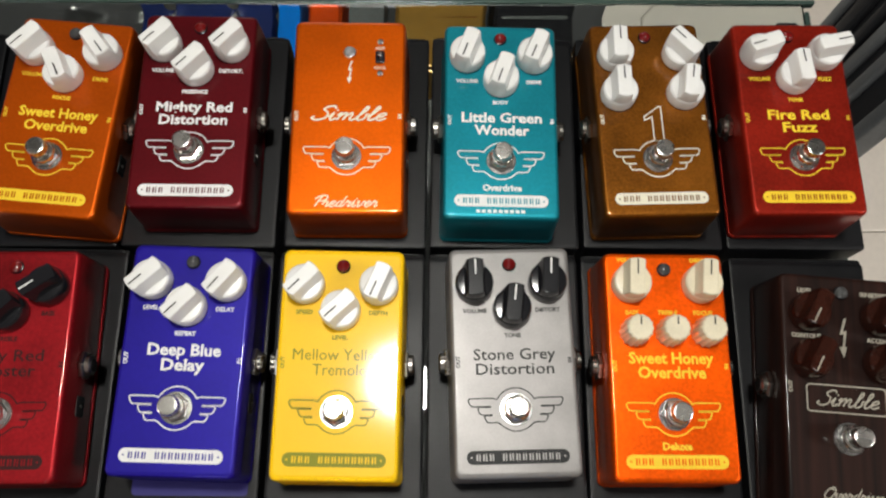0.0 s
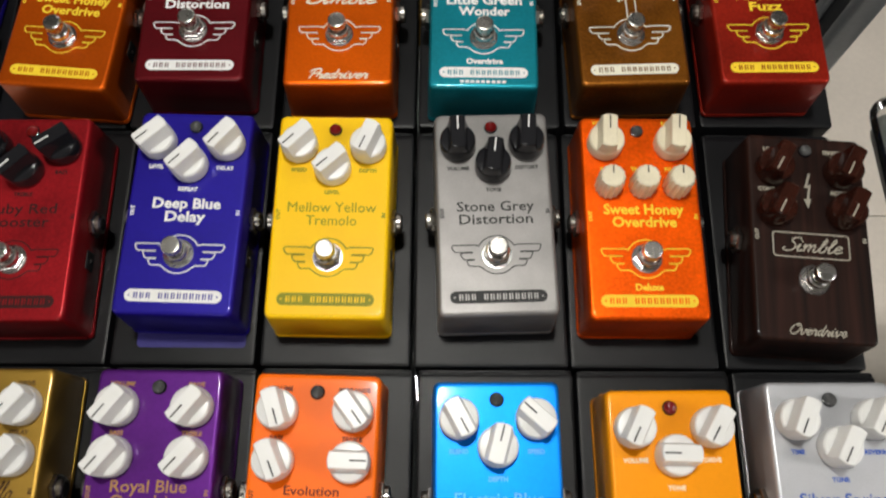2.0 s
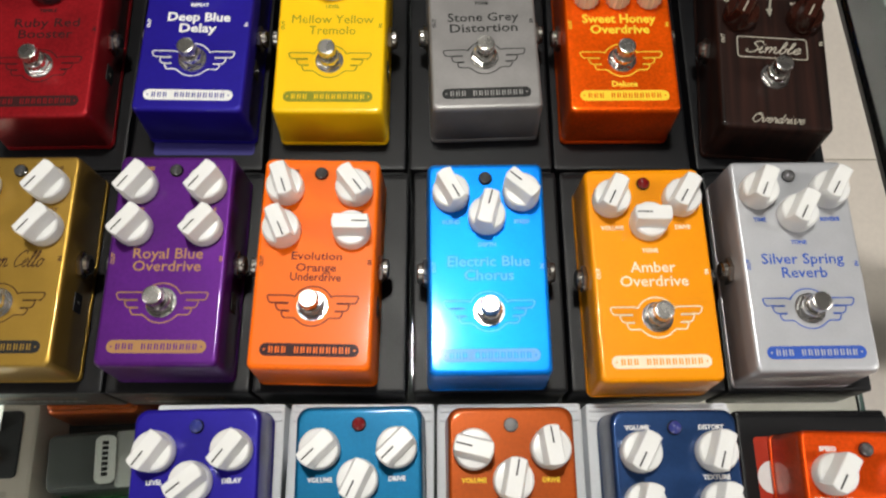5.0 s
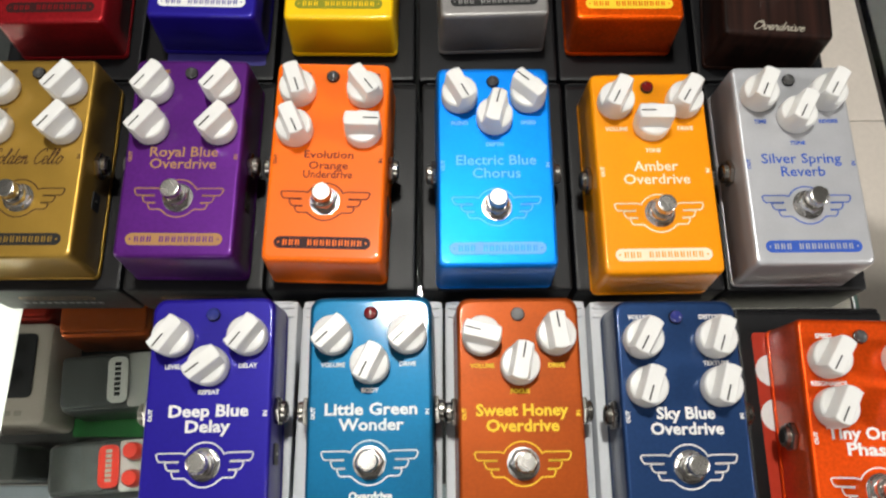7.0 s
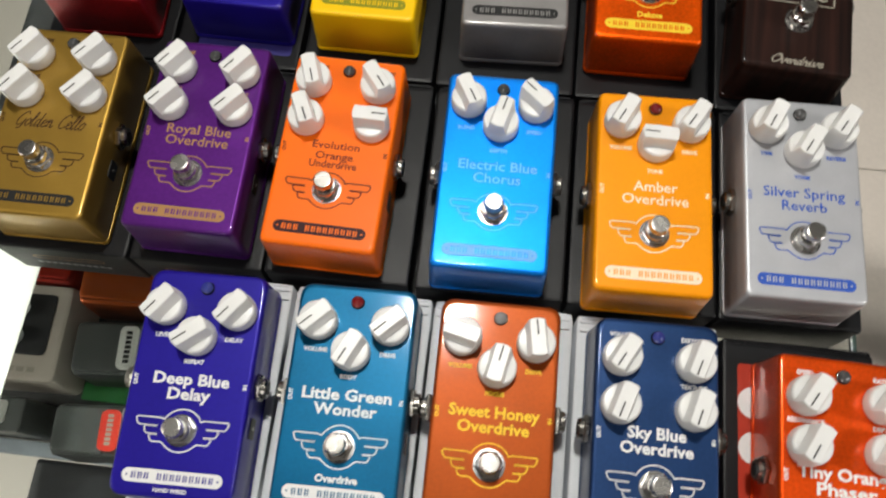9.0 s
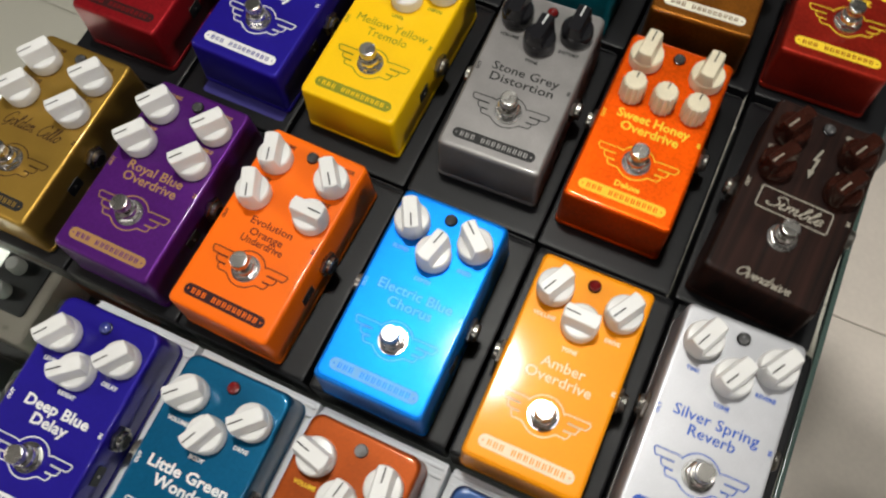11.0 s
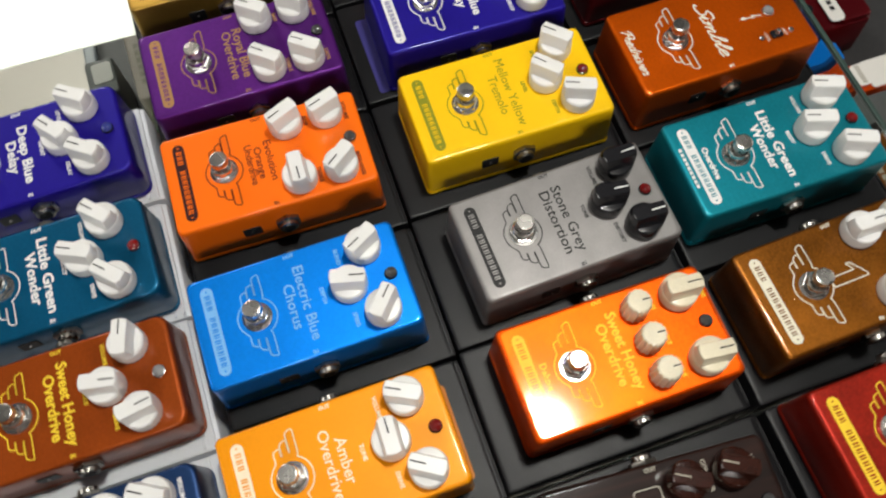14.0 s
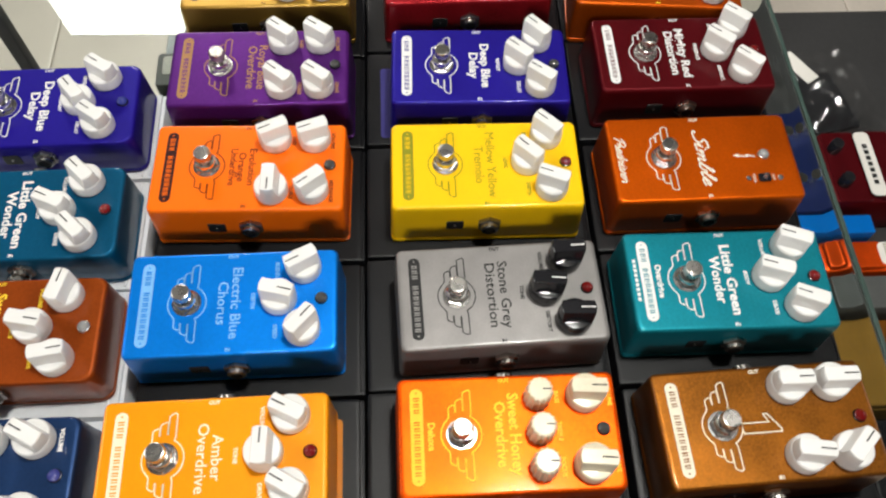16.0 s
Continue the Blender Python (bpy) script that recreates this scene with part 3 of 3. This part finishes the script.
for k, (x0, x1) in enumerate(((-0.2385, -0.1625), (-0.1605, -0.0880), (-0.0862, -0.0085), (-0.0056, 0.0732), (0.0750, 0.1526), (0.1542, 0.2270))):
    carton(BLK, x0, x1, -0.1268, -0.0042, CARTON_BLACK, art=(AMBER_PRINT, 0.050, 0.100, -0.003, -0.0006) if k == 4 else None, print_front=k < 2)
for x0, x1 in ((-0.1330, -0.0685), (-0.0665, 0.0055), (0.0072, 0.0795), (0.0818, 0.1540)):
    carton(WHT, x0, x1, -0.2580, -0.1318, CARTON_WHITE)
carton("black product carton with a red printed lid", 0.1565, 0.2320, -0.2620, -0.1355, CARTON_BLACK, art=(RED_PRINT, 0.050, 0.108, -0.0055, -0.004))

# ---- pedals ----
ORANGE = paint("burnt_orange_lacquer", (0.50, 0.080, 0.002), 0.4)
CANDY_ORANGE = paint("candy_orange_lacquer", (0.56, 0.086, 0.001), 0.45)
OXBLOOD = paint("oxblood_lacquer", (0.090, 0.003, 0.006), 0.3)
TEAL = paint("teal_lacquer", (0.006, 0.195, 0.250), 0.3)
TEAL_DEEP = paint("deep_teal_lacquer", (0.002, 0.082, 0.175), 0.3)
BRONZE = paint("bronze_lacquer", (0.195, 0.066, 0.007), 0.45, 0.42, 34)
RED = paint("red_lacquer", (0.26, 0.014, 0.006), 0.3, 0.36, 30)
CRIMSON = paint("crimson_lacquer", (0.26, 0.008, 0.012), 0.3, 0.35, 30)
BLUE = paint("ultramarine_lacquer", (0.014, 0.007, 0.235), 0.15, 0.08)
YELLOW = paint("yellow_lacquer", (0.88, 0.53, 0.004), 0.0, 0.03)
SILVER_GREY = paint("sparkle_grey_lacquer", (0.23, 0.22, 0.215), 0.25, 0.12, 60)
HONEY = paint("bright_orange_lacquer", (0.76, 0.086, 0.0006), 0.42, 0.3, 30)
WOOD = wood("dark_wood_veneer", (0.0075, 0.0036, 0.0028), (0.027, 0.010, 0.007))
GOLD = paint("gold_lacquer", (0.40, 0.24, 0.045), 0.6, 0.08, 60)
PURPLE = paint("purple_lacquer", (0.085, 0.012, 0.16), 0.3)
FLAT_ORANGE = paint("flat_orange_lacquer", (0.90, 0.150, 0.002), 0.0, 0.02)
SKY = paint("azure_lacquer", (0.001, 0.195, 0.72), 0.35, 0.1)
AMBER = paint("amber_lacquer", (0.84, 0.29, 0.001), 0.05, 0.05)
SILVER = paint("silver_lacquer", (0.48, 0.485, 0.51), 0.28, 0.06, 60)
RUST = paint("rust_lacquer", (0.27, 0.048, 0.004), 0.25)
NAVY = paint("navy_lacquer", (0.012, 0.036, 0.110), 0.3)
VERMILION = paint("vermilion_lacquer", (0.70, 0.070, 0.004), 0.40, 0.25)

K3 = "with three white knobs"
# back row
pedal("dark blue effects pedal with white knobs, on its carton", -0.2860, 0.1850, -3.0, BLUE, "white", [], (220, 220, 220), led="grey")
pedal("burnt orange effects pedal " + K3 + ", yellow print", -0.1967, 0.1898, -4.2, ORANGE, "yellow", [("Sweet Honey", 0.0400, 0.0008), ("Overdrive", 0.0320, -0.0064)],
      (218, 138, 150), ("VOLUME", "DRIVE", "FOCUS"))
pedal("oxblood red effects pedal " + K3 + ", white print", -0.1290, 0.1945, 0.3, OXBLOOD, "white", [("Mighty Red", 0.0385, 0.0008), ("Distortion", 0.0345, -0.0062)],
      (222, 222, 222), ("VOLUME", "DISTORT.", "PRESENCE"), led="red")
simple = pedal("orange effects pedal without knobs, white script, on its black carton", -0.0505, 0.1925, 0.6, CANDY_ORANGE, "cream", [("Simble", 0.0380, 0.0006), ("Predriver", 0.0310, -0.0470)],
               (), led="clear", badge=False, script=0.125, title_size=0.0078, led_y=0.0350)
pedal("teal effects pedal " + K3 + ", white print", 0.0274, 0.1913, -0.3, TEAL, "white", [("Little Green", 0.0410, 0.0008), ("Wonder", 0.0280, -0.0062)],
      (200, 202, 198), ("VOLUME", "DRIVE", "BODY"), led="red", sub="Overdrive", foot="bars")
one = pedal("bronze effects pedal with four white knobs and an outlined numeral", 0.1056, 0.1940, 2.2, BRONZE, "cream", [], (2, -42, 2, 10), ("LEVEL", "", "", ""), led="red")
pedal("red effects pedal " + K3 + ", yellow print", 0.1808, 0.1959, 1.0, RED, "yellow", [("Fire Red", 0.0320, 0.0008), ("Fuzz", 0.0180, -0.0062)],
      (252, 78, -4), ("VOLUME", "FUZZ", "TONE"), led="red")
# second row
pedal("crimson effects pedal with three black knobs and dark print", -0.2035, 0.0640, 1.0, CRIMSON, "darkred", [("Ruby Red", 0.0350, 0.0008), ("Booster", 0.0290, -0.0062)],
      (235, 235, 225), ("LEVEL", "BASS", "TREBLE"), BLACK_PLASTIC, INK["white"], "red", lift=(0.0028, 0.0020, 0.0012))
pedal("ultramarine effects pedal " + K3 + ", white print", -0.1219, 0.0676, -1.2, BLUE, "white", [("Deep Blue", 0.0340, 0.0008), ("Delay", 0.0200, -0.0062)],
      (226, 218, 222), ("LEVEL", "DELAY", "REPEAT"), led="grey", lift=(0.0028, 0.0020, 0.0012))
pedal("yellow effects pedal " + K3 + ", olive print", -0.0495, 0.0665, -0.4, YELLOW, "olive", [("Mellow Yellow", 0.0440, 0.0004), ("Tremolo", 0.0250, -0.0066)],
      (224, 202, 226), ("SPEED", "DEPTH", "LEVEL"), led="red", lift=(0.0028, 0.0020, 0.0012))
pedal("sparkle grey effects pedal with three black knobs and black print", 0.0319, 0.0686, 1.9, SILVER_GREY, "black", [("Stone Grey", 0.0385, -0.0004), ("Distortion", 0.0365, -0.0072)],
      (0, 4, 8), ("VOLUME", "DISTORT", "TONE"), BLACK_PLASTIC, INK["white"], "red", lift=(0.0028, 0.0020, 0.0012))
pedal("bright orange effects pedal with five cream knobs and yellow print", 0.1055, 0.0670, 0.2, HONEY, "yellow", [("Sweet Honey", 0.0400, 0.0001), ("Overdrive", 0.0320, -0.0066)],
      (4, 6, 4, 4, 4), ("VOLUME", "DRIVE", "BASS", "TREBLE", "FOCUS"), CREAM_PLASTIC, led="grey", sub="Deluxe", lift=(0.0028, 0.0020, 0.0012))
dark = pedal("dark wood-grained effects pedal with four brown knobs and cream print", 0.1872, 0.0566, -4.0, WOOD, "dull", [("Simble", 0.0290, -0.0051), ("Overdrive", 0.0265, -0.0478)],
             (206, 206, 206, 206), ("LEVEL", "SENSITIVITY", "CONTOUR", "ACCENT"), BROWN_PLASTIC, INK["dull"], "grey", badge=False, emblem=False, script=0.095, title_size=0.0072)
# third row
pedal("gold effects pedal with four white knobs and dark print", -0.2020, -0.0660, 0.2, GOLD, "brown", [("Golden Cello", 0.0370, -0.0024)],
      (215, 218, 215, 218), ("VOLUME", "DRIVE", "TONE", "DELAY"), led="grey", script=0.07, title_size=0.0085, badge_ink="black", lift=(0.0016, 0.0012, 0.0019))
pedal("purple effects pedal with four white knobs and gold print", -0.1240, -0.0660, -0.3, PURPLE, "gold", [("Royal Blue", 0.0340, 0.0002), ("Overdrive", 0.0330, -0.0062)],
      (216, 218, 218, 220), ("VOLUME", "DRIVE", "BASS", "TREBLE"), led="grey", lift=(0.0016, 0.0012, 0.0019))
pedal("flat orange effects pedal with four white knobs and maroon print", -0.0517, -0.0678, -1.2, FLAT_ORANGE, "maroon", [("Evolution", 0.0245, 0.0021), ("Orange", 0.0195, -0.0038), ("Underdrive", 0.0245, -0.0086)],
      (160, 142, 155, 90), ("VOLUME", "MIDRANGE", "BASS", "TREBLE"), led="grey", title_size=0.0042, badge_ink="darkred", lift=(0.0, 0.0012, 0.0022))
pedal("azure blue effects pedal " + K3 + ", pale print", 0.0319, -0.0705, 0.5, SKY, "paleblue", [("Electric Blue", 0.0400, 0.0004), ("Chorus", 0.0240, -0.0066)],
      (152, 312, 15), ("BLEND", "SPEED", "DEPTH"), led="grey", lift=(0.0016, 0.0012, 0.0019))
pedal("amber effects pedal " + K3 + ", pale print", 0.1114, -0.0737, 0.9, AMBER, "pale", [("Amber", 0.0220, 0.0004), ("Overdrive", 0.0330, -0.0066)],
      (208, 212, 272), ("VOLUME", "DRIVE", "TONE"), led="red", lift=(0.0016, 0.0012, 0.0019))
pedal("silver effects pedal " + K3 + ", blue print", 0.1847, -0.0695, 0.5, SILVER, "blue", [("Silver Spring", 0.0400, 0.0004), ("Reverb", 0.0220, -0.0066)],
      (206, 212, 210), ("TIME", "REVERB", "TONE"), led="grey", lift=(0.0016, 0.0012, 0.0019))
# front row
K3W = "with three white knobs, on white carton"
pedal("ultramarine effects pedal " + K3W, -0.1022, -0.1922, 1.2, BLUE, "white", [("Deep Blue", 0.0365, 0.0008), ("Delay", 0.0205, -0.0062)],
      (216, 218, 232), ("LEVEL", "DELAY", "REPEAT"), led="blue", radius=0.006, top=0.0305, foot="HAND WIRED")
pedal("deep teal effects pedal " + K3W, -0.0279, -0.1914, 1.0, TEAL_DEEP, "white", [("Little Green", 0.0425, 0.0008), ("Wonder", 0.0300, -0.0062)],
      (226, 226, 206), ("VOLUME", "DRIVE", "BODY"), led="red", radius=0.006, top=0.0305, sub="Overdrive", foot="HAND WIRED")
pedal("rust brown effects pedal " + K3W, 0.0415, -0.1919, 0.5, RUST, "yellow", [("Sweet Honey", 0.0425, 0.0008), ("Overdrive", 0.0335, -0.0062)],
      (284, -8, 12), ("VOLUME", "DRIVE", "FOCUS"), led="clear", radius=0.006, top=0.0305, foot="HAND WIRED")
pedal("navy blue effects pedal with four white knobs, on a white carton", 0.1166, -0.1934, 0.4, NAVY, "white", [("Sky Blue", 0.0270, 0.0008), ("Overdrive", 0.0335, -0.0062)],
      (210, 200, 200, 198), ("VOLUME", "DISTORT", "", "TEXTURE"), led="blue", radius=0.006, top=0.0305, foot="HAND WIRED")
pedal("vermilion effects pedal with four white knobs, on its carton", 0.1992, -0.2040, -1.0, VERMILION, "white", [("Tiny Orange", 0.0430, 0.0016), ("Phaser", 0.0265, -0.0054)],
      (212, 212, 208, 208), ("SPEED", "RATE", "RESONANCE", "DEPTH"), led="grey")



def lightning(scale):
    """A thin zigzag with an arrow head."""
    bm = ribbon([(0.0010, 0.0058), (-0.0004, 0.0012), (0.0008, 0.0016), (0.0, -0.0036)], 0.0007, False)
    flat([(0.0, -0.0062), (0.0011, -0.0028), (-0.0012, -0.0030)], 0.00002, bm)
    bmesh.ops.scale(bm, vec=(scale, scale, 1), verts=bm.verts)
    return bm


printed("lightning_mark", lightning(1.1), INK["cream"], simple, 0.0, 0.0240, INK_Z)
printed("lightning_mark", lightning(1.6), INK["dull"], dark, 0.0, 0.0240, INK_Z)
printed("printed_frame", ribbon(outline(0.0370, 0.0125, 0.0015, 3), 0.0006), INK["dull"], dark, 0.0, -0.0055, INK_Z)
for sy in (0.0415, 0.0232):
    part("screw", lathe([(0.0016, 0.0), (0.0016, 0.0006), (0.0010, 0.0010)], 16), STEEL, simple, "small steel screw", pose(0.0158, sy, TOP))
toggle = part("toggle_switch", slab(0.0050, 0.0070, 0.0, 0.0016, 0.001, 0.0004), BLACK_PLASTIC, simple, "black slide switch", pose(0.0158, 0.0322, TOP))
part("lever", lathe([(0.0014, 0.0014), (0.0012, 0.0040), (0.0008, 0.0044)], 14), STEEL, toggle)
printed("lettering", lettering("HOT", None, 0.0016, 0, 0.02), INK["cream"], simple, 0.0158, 0.0378, INK_Z)
printed("lettering", lettering("COOL", None, 0.0016, 0, 0.02), INK["cream"], simple, 0.0158, 0.0266, INK_Z)
ONE = [(-0.0005, -0.0095), (0.0045, -0.0095), (0.0045, 0.0095), (0.0030, 0.0095), (-0.0045, 0.0040), (-0.0045, 0.0020), (-0.0005, 0.0040)]
printed("numeral_outline", ribbon(ONE, 0.0006), INK["cream"], one, 0.0, -0.0040, INK_Z)

# ---- paper beside the pedals, on a glass ledge of the case ----
part("glass_ledge", slab(0.150, 0.200, -0.0365, -0.0308, 0.002, 0.0006), GLASS, stand, "clear glass ledge", pose(-0.3280, -0.1330, 0)).visible_shadow = False
SHEET = [(-0.4100, -0.0150), (-0.4100, -0.3100), (-0.3520, -0.3050), (-0.2485, -0.2380), (-0.2440, -0.0150)]
sheet = bmesh.new()
stack(sheet, [[(x, y, z) for x, y in SHEET] for z in (-0.0306, -0.0300)])
tagged(part("paper_sheet", sheet, PAPER), "sheet of white paper lying on a glass ledge", "paper")


# ---- goods on the lower shelf ----
def low_pedal(label, x, y, turn, body, plate, knobs, cap=BLACK_PLASTIC, tag=None, w=0.073, l=0.125, z=-0.205):
    root = tagged(new("compact_pedal"), label, "effects pedal", "pedals on the lower shelf")
    root.matrix_world = pose(x, y, z, 0, 0, turn)
    part("housing", slab(w, l, 0.0, 0.046, 0.006, 0.003, 0.002), body, root)
    part("treadle", slab(w - 0.008, l * 0.42, 0.046, 0.051, 0.004, 0.002), body, root, "", pose(0, -l * 0.25, 0))
    part("face_plate", slab(w - 0.006, l * 0.40, 0.046, 0.0475, 0.003, 0.0005), plate, root, "", pose(0, l * 0.24, 0))
    for k in range(knobs):
        kx = (k % 2 - 0.5) * w * 0.45 if knobs > 2 else (k - (knobs - 1) / 2) * w * 0.45
        ky = l * (0.34 if k < 2 else 0.16)
        part("knob", lathe([(0.0062, 0.047), (0.0064, 0.049), (0.0060, 0.058), (0.0050, 0.060)], 20), cap, root, "", pose(kx, ky, 0))
    strip = part("label_strip", slab(w - 0.012, 0.015, 0.0, 0.0012, 0.005, 0.0003), tag or plate, root, "", pose(0, -l * 0.02, 0.0505))
    part("label_print", bars(bmesh.new(), -w * 0.28, w * 0.28, 0, 0.0045, 7), INK["black"] if tag is PAPER else INK["dull"], strip, "", pose(0, 0, 0.0014))
    return root


COPPER = paint("copper_lacquer", (0.45, 0.09, 0.02), 0.4)
STEEL_GREY = paint("grey_lacquer", (0.095, 0.10, 0.098), 0.2)
PALE_GREY = paint("pale_grey_lacquer", (0.48, 0.47, 0.44), 0.1)
GREEN = shader("green_card", (0.015, 0.20, 0.035), 0.6, vary=0.1)
RED_CAP = shader("red_plastic_cap", (0.55, 0.03, 0.015), 0.3, vary=0.08)
low_pedal("red effects pedal on the lower shelf", -0.3250, -0.0380, 0, RED, RED, 2)
low_pedal("copper effects pedal on the lower shelf", -0.2515, -0.0500, 2, COPPER, COPPER, 2)
low_pedal("grey effects pedal with a white label strip", -0.2310, -0.1430, -86, STEEL_GREY, PALE_GREY, 1, CHROME, PAPER, 0.046, 0.096)
low_pedal("grey effects pedal with red caps and label", -0.2300, -0.2050, -86, STEEL_GREY, PALE_GREY, 4, RED_CAP, RED_CAP, 0.042, 0.098)
for y in (-0.1735, -0.2110):
    tagged(part("price_card", slab(0.085, 0.014, -0.2050, -0.2030, 0.001, 0.0004), GREEN, None, "", pose(-0.240, y, 0)), "green price card on the lower shelf", "card")

tag = tagged(new("price_card"), "green price card with a white strip on the lower shelf", "card")
tag.matrix_world = pose(-0.012, 0.492, -0.205, 0, 0, -2)
part("card", slab(0.062, 0.034, 0.0, 0.0020, 0.001, 0.0004), GREEN, tag)
part("white_strip", slab(0.062, 0.014, 0.0021, 0.0032, 0.001, 0.0003), PAPER, tag, "white paper strip", pose(0, 0.012, 0))


def display_box(label, x, y, w, l, body, window):
    root = tagged(new("display_box"), label, "box", "boxes on the lower shelf")
    root.matrix_world = pose(x, y, -0.205, 0, 0, 1.5)
    part("body", slab(w, l, 0.0, 0.054, 0.004, 0.0015), body, root)
    part("window", slab(w * 0.55, l * 0.66, 0.054, 0.0548, 0.003, 0.0003), window, root, "dark printed panel", pose(-w * 0.1, l * 0.05, 0))


BEIGE = paint("beige_lacquer", (0.50, 0.44, 0.38), 0.0, 0.05)
beige = tagged(new("compact_pedal"), "beige effects pedal with a dark panel and two white knobs", "effects pedal", "pedals on the lower shelf")
beige.matrix_world = pose(-0.3230, -0.1390, -0.205, 0, 0, 1.5)
part("housing", slab(0.080, 0.080, 0.0, 0.050, 0.006, 0.003, 0.002), BEIGE, beige)
part("face_plate", slab(0.056, 0.048, 0.050, 0.0512, 0.004, 0.0005), DARK_METAL, beige, "dark panel", pose(-0.001, 0.006, 0))
for ky in (0.018, -0.004):
    part("knob", lathe([(0.0066, 0.051), (0.0068, 0.053), (0.0062, 0.062), (0.0052, 0.064)], 24), WHITE_PLASTIC, beige, "white round knob", pose(0.001, ky, 0))
part("label_print", bars(bmesh.new(), -0.024, 0.024, 0, 0.004, 6), INK["dull"], beige, "", pose(0, -0.029, 0.0503))
display_box("grey rounded box with a dark panel", -0.3170, -0.2020, 0.040, 0.026, STEEL_GREY, PALE_GREY)
DEEP_BLUE = paint("dark_blue_lacquer", (0.012, 0.022, 0.10), 0.3)
low_pedal("dark blue effects pedal with clear knobs", -0.1985, 0.3620, 0, DEEP_BLUE, DEEP_BLUE, 4, CHROME, w=0.115, l=0.086)
tagged(part("blue_card", slab(0.018, 0.085, -0.205, -0.152, 0.001, 0.0006), SKY, None, "", pose(-0.1285, 0.3900, 0)), "bright blue upright card box", "box")
low_pedal("red-brown effects pedal with a white label strip", -0.1930, 0.4480, 180, OXBLOOD, OXBLOOD, 2, tag=PAPER, w=0.082, l=0.078)
low_pedal("vermilion effects pedal on the lower shelf", -0.0995, 0.4400, 0, VERMILION, PAPER, 1, w=0.034)
tagged(part("display_box", slab(0.030, 0.080, -0.205, -0.155, 0.003, 0.001), STEEL_GREY, None, "", pose(-0.0640, 0.4200, 0)), "grey box on the lower shelf", "box")
low_pedal("brass-coloured effects pedal with dark knobs", -0.0010, 0.4050, 0, paint("brass_lacquer", (0.30, 0.16, 0.03), 0.4), BRONZE, 4, w=0.082)
low_pedal("black effects pedal on the lower shelf", 0.0790, 0.4050, 0, BLACK_PLASTIC, STEEL_GREY, 2)



# ---- a clear plastic bag behind the pedals ----
def plastic_bag(x, y, w, l, turn):
    """A thin crumpled film with folds, open at the sides."""
    film = bpy.data.materials.new("clear_film")
    film.use_nodes = True
    nt = film.node_tree
    mixer = nt.nodes.new("ShaderNodeMixShader")
    glass = nt.nodes.new("ShaderNodeBsdfTransparent")
    gloss = nt.nodes.new("ShaderNodeBsdfGlossy")
    gloss.inputs["Roughness"].default_value = 0.16
    mixer.inputs["Fac"].default_value = 0.06
    nt.links.new(glass.outputs[0], mixer.inputs[1])
    nt.links.new(gloss.outputs[0], mixer.inputs[2])
    nt.links.new(mixer.outputs[0], nt.nodes["Material Output"].inputs["Surface"])
    bm, n = bmesh.new(), 22
    grid = []
    for i in range(n + 1):
        row = []
        for j in range(n + 1):
            u, v = i / n - 0.5, j / n - 0.5
            swell = max(0.0, (0.25 - u * u) * (0.25 - v * v)) * 0.5
            fold = 0.006 * abs(math.sin(9 * u + 6 * v + 2 * math.sin(7 * v))) + 0.003 * math.sin(23 * u - 17 * v)
            row.append(bm.verts.new((u * w + random.uniform(-0.001, 0.001), v * l, 0.006 + swell + max(-0.004, fold))))
        grid.append(row)
    for i in range(n):
        for j in range(n):
            bm.faces.new((grid[i][j], grid[i + 1][j], grid[i + 1][j + 1], grid[i][j + 1]))
    root = tagged(new("plastic_bag"), "crumpled clear plastic bag with a paper tag on the lower shelf", "bag")
    root.matrix_world = pose(x, y, -0.205, 0, 0, turn)
    part("film", bm, film, root, "clear crumpled film", sharp=20)
    part("contents", slab(w * 0.6, l * 0.5, 0.0004, 0.005, 0.003, 0.001), DARK_METAL, root, "dark goods inside")
    part("paper_tag", slab(0.040, 0.016, 0.0402, 0.0410, 0.001, 0.0003), PAPER, root, "pale paper tag", pose(-w * 0.2, -l * 0.32, 0, 0, 0, 20))
    return root


plastic_bag(-0.300, 0.4550, 0.120, 0.100, 12)

# ---- unseen fixtures, added so that the key and fill lights hang from the ceiling ----
def unseen_lamp(place, target, size):
    root = tagged(new("unseen_lamp"), "unseen round dark lamp, added to carry the hall light", "lamp", "hanging lamps")
    root.matrix_world = pose(place[0], place[1], place[2])
    aim = look((0, 0, 0), tuple(b - a for a, b in zip(place, target)))
    r = size / 2 + 0.012
    shade = part("shade", lathe([(r, 0.004), (r + 0.006, 0.0), (r + 0.006, 0.05), (r * 0.6, 0.12), (0.02, 0.13)], 36), DARK_METAL, root, "", aim)
    part("diffuser", lathe([(r - 0.004, 0.006), (r - 0.004, 0.010)], 36), LAMP_WHITE, shade)
    part("rod", lathe([(0.008, 0.06), (0.008, 3.2 - place[2])], 12), DARK_METAL, root)


for place, target, watts, size, colour, beam in LAMPS:
    unseen_lamp(place, target, size)

# ---- floor tiles ----
tile_mesh = None
for i in range(-7, 8):
    for j in range(-7, 8):
        if tile_mesh is None:
            first = part("floor_tile", slab(0.597, 0.597, -0.010, 0.0, 0.003, 0.001), FLOOR_TILE, floor, "", pose(i * 0.6 + 0.10, j * 0.6 + 0.16, FLOOR))
            tile_mesh = first.data
        else:
            t = new("floor_tile", tile_mesh)
            t.parent = floor
            t.matrix_basis = pose(i * 0.6 + 0.10, j * 0.6 + 0.16, FLOOR)
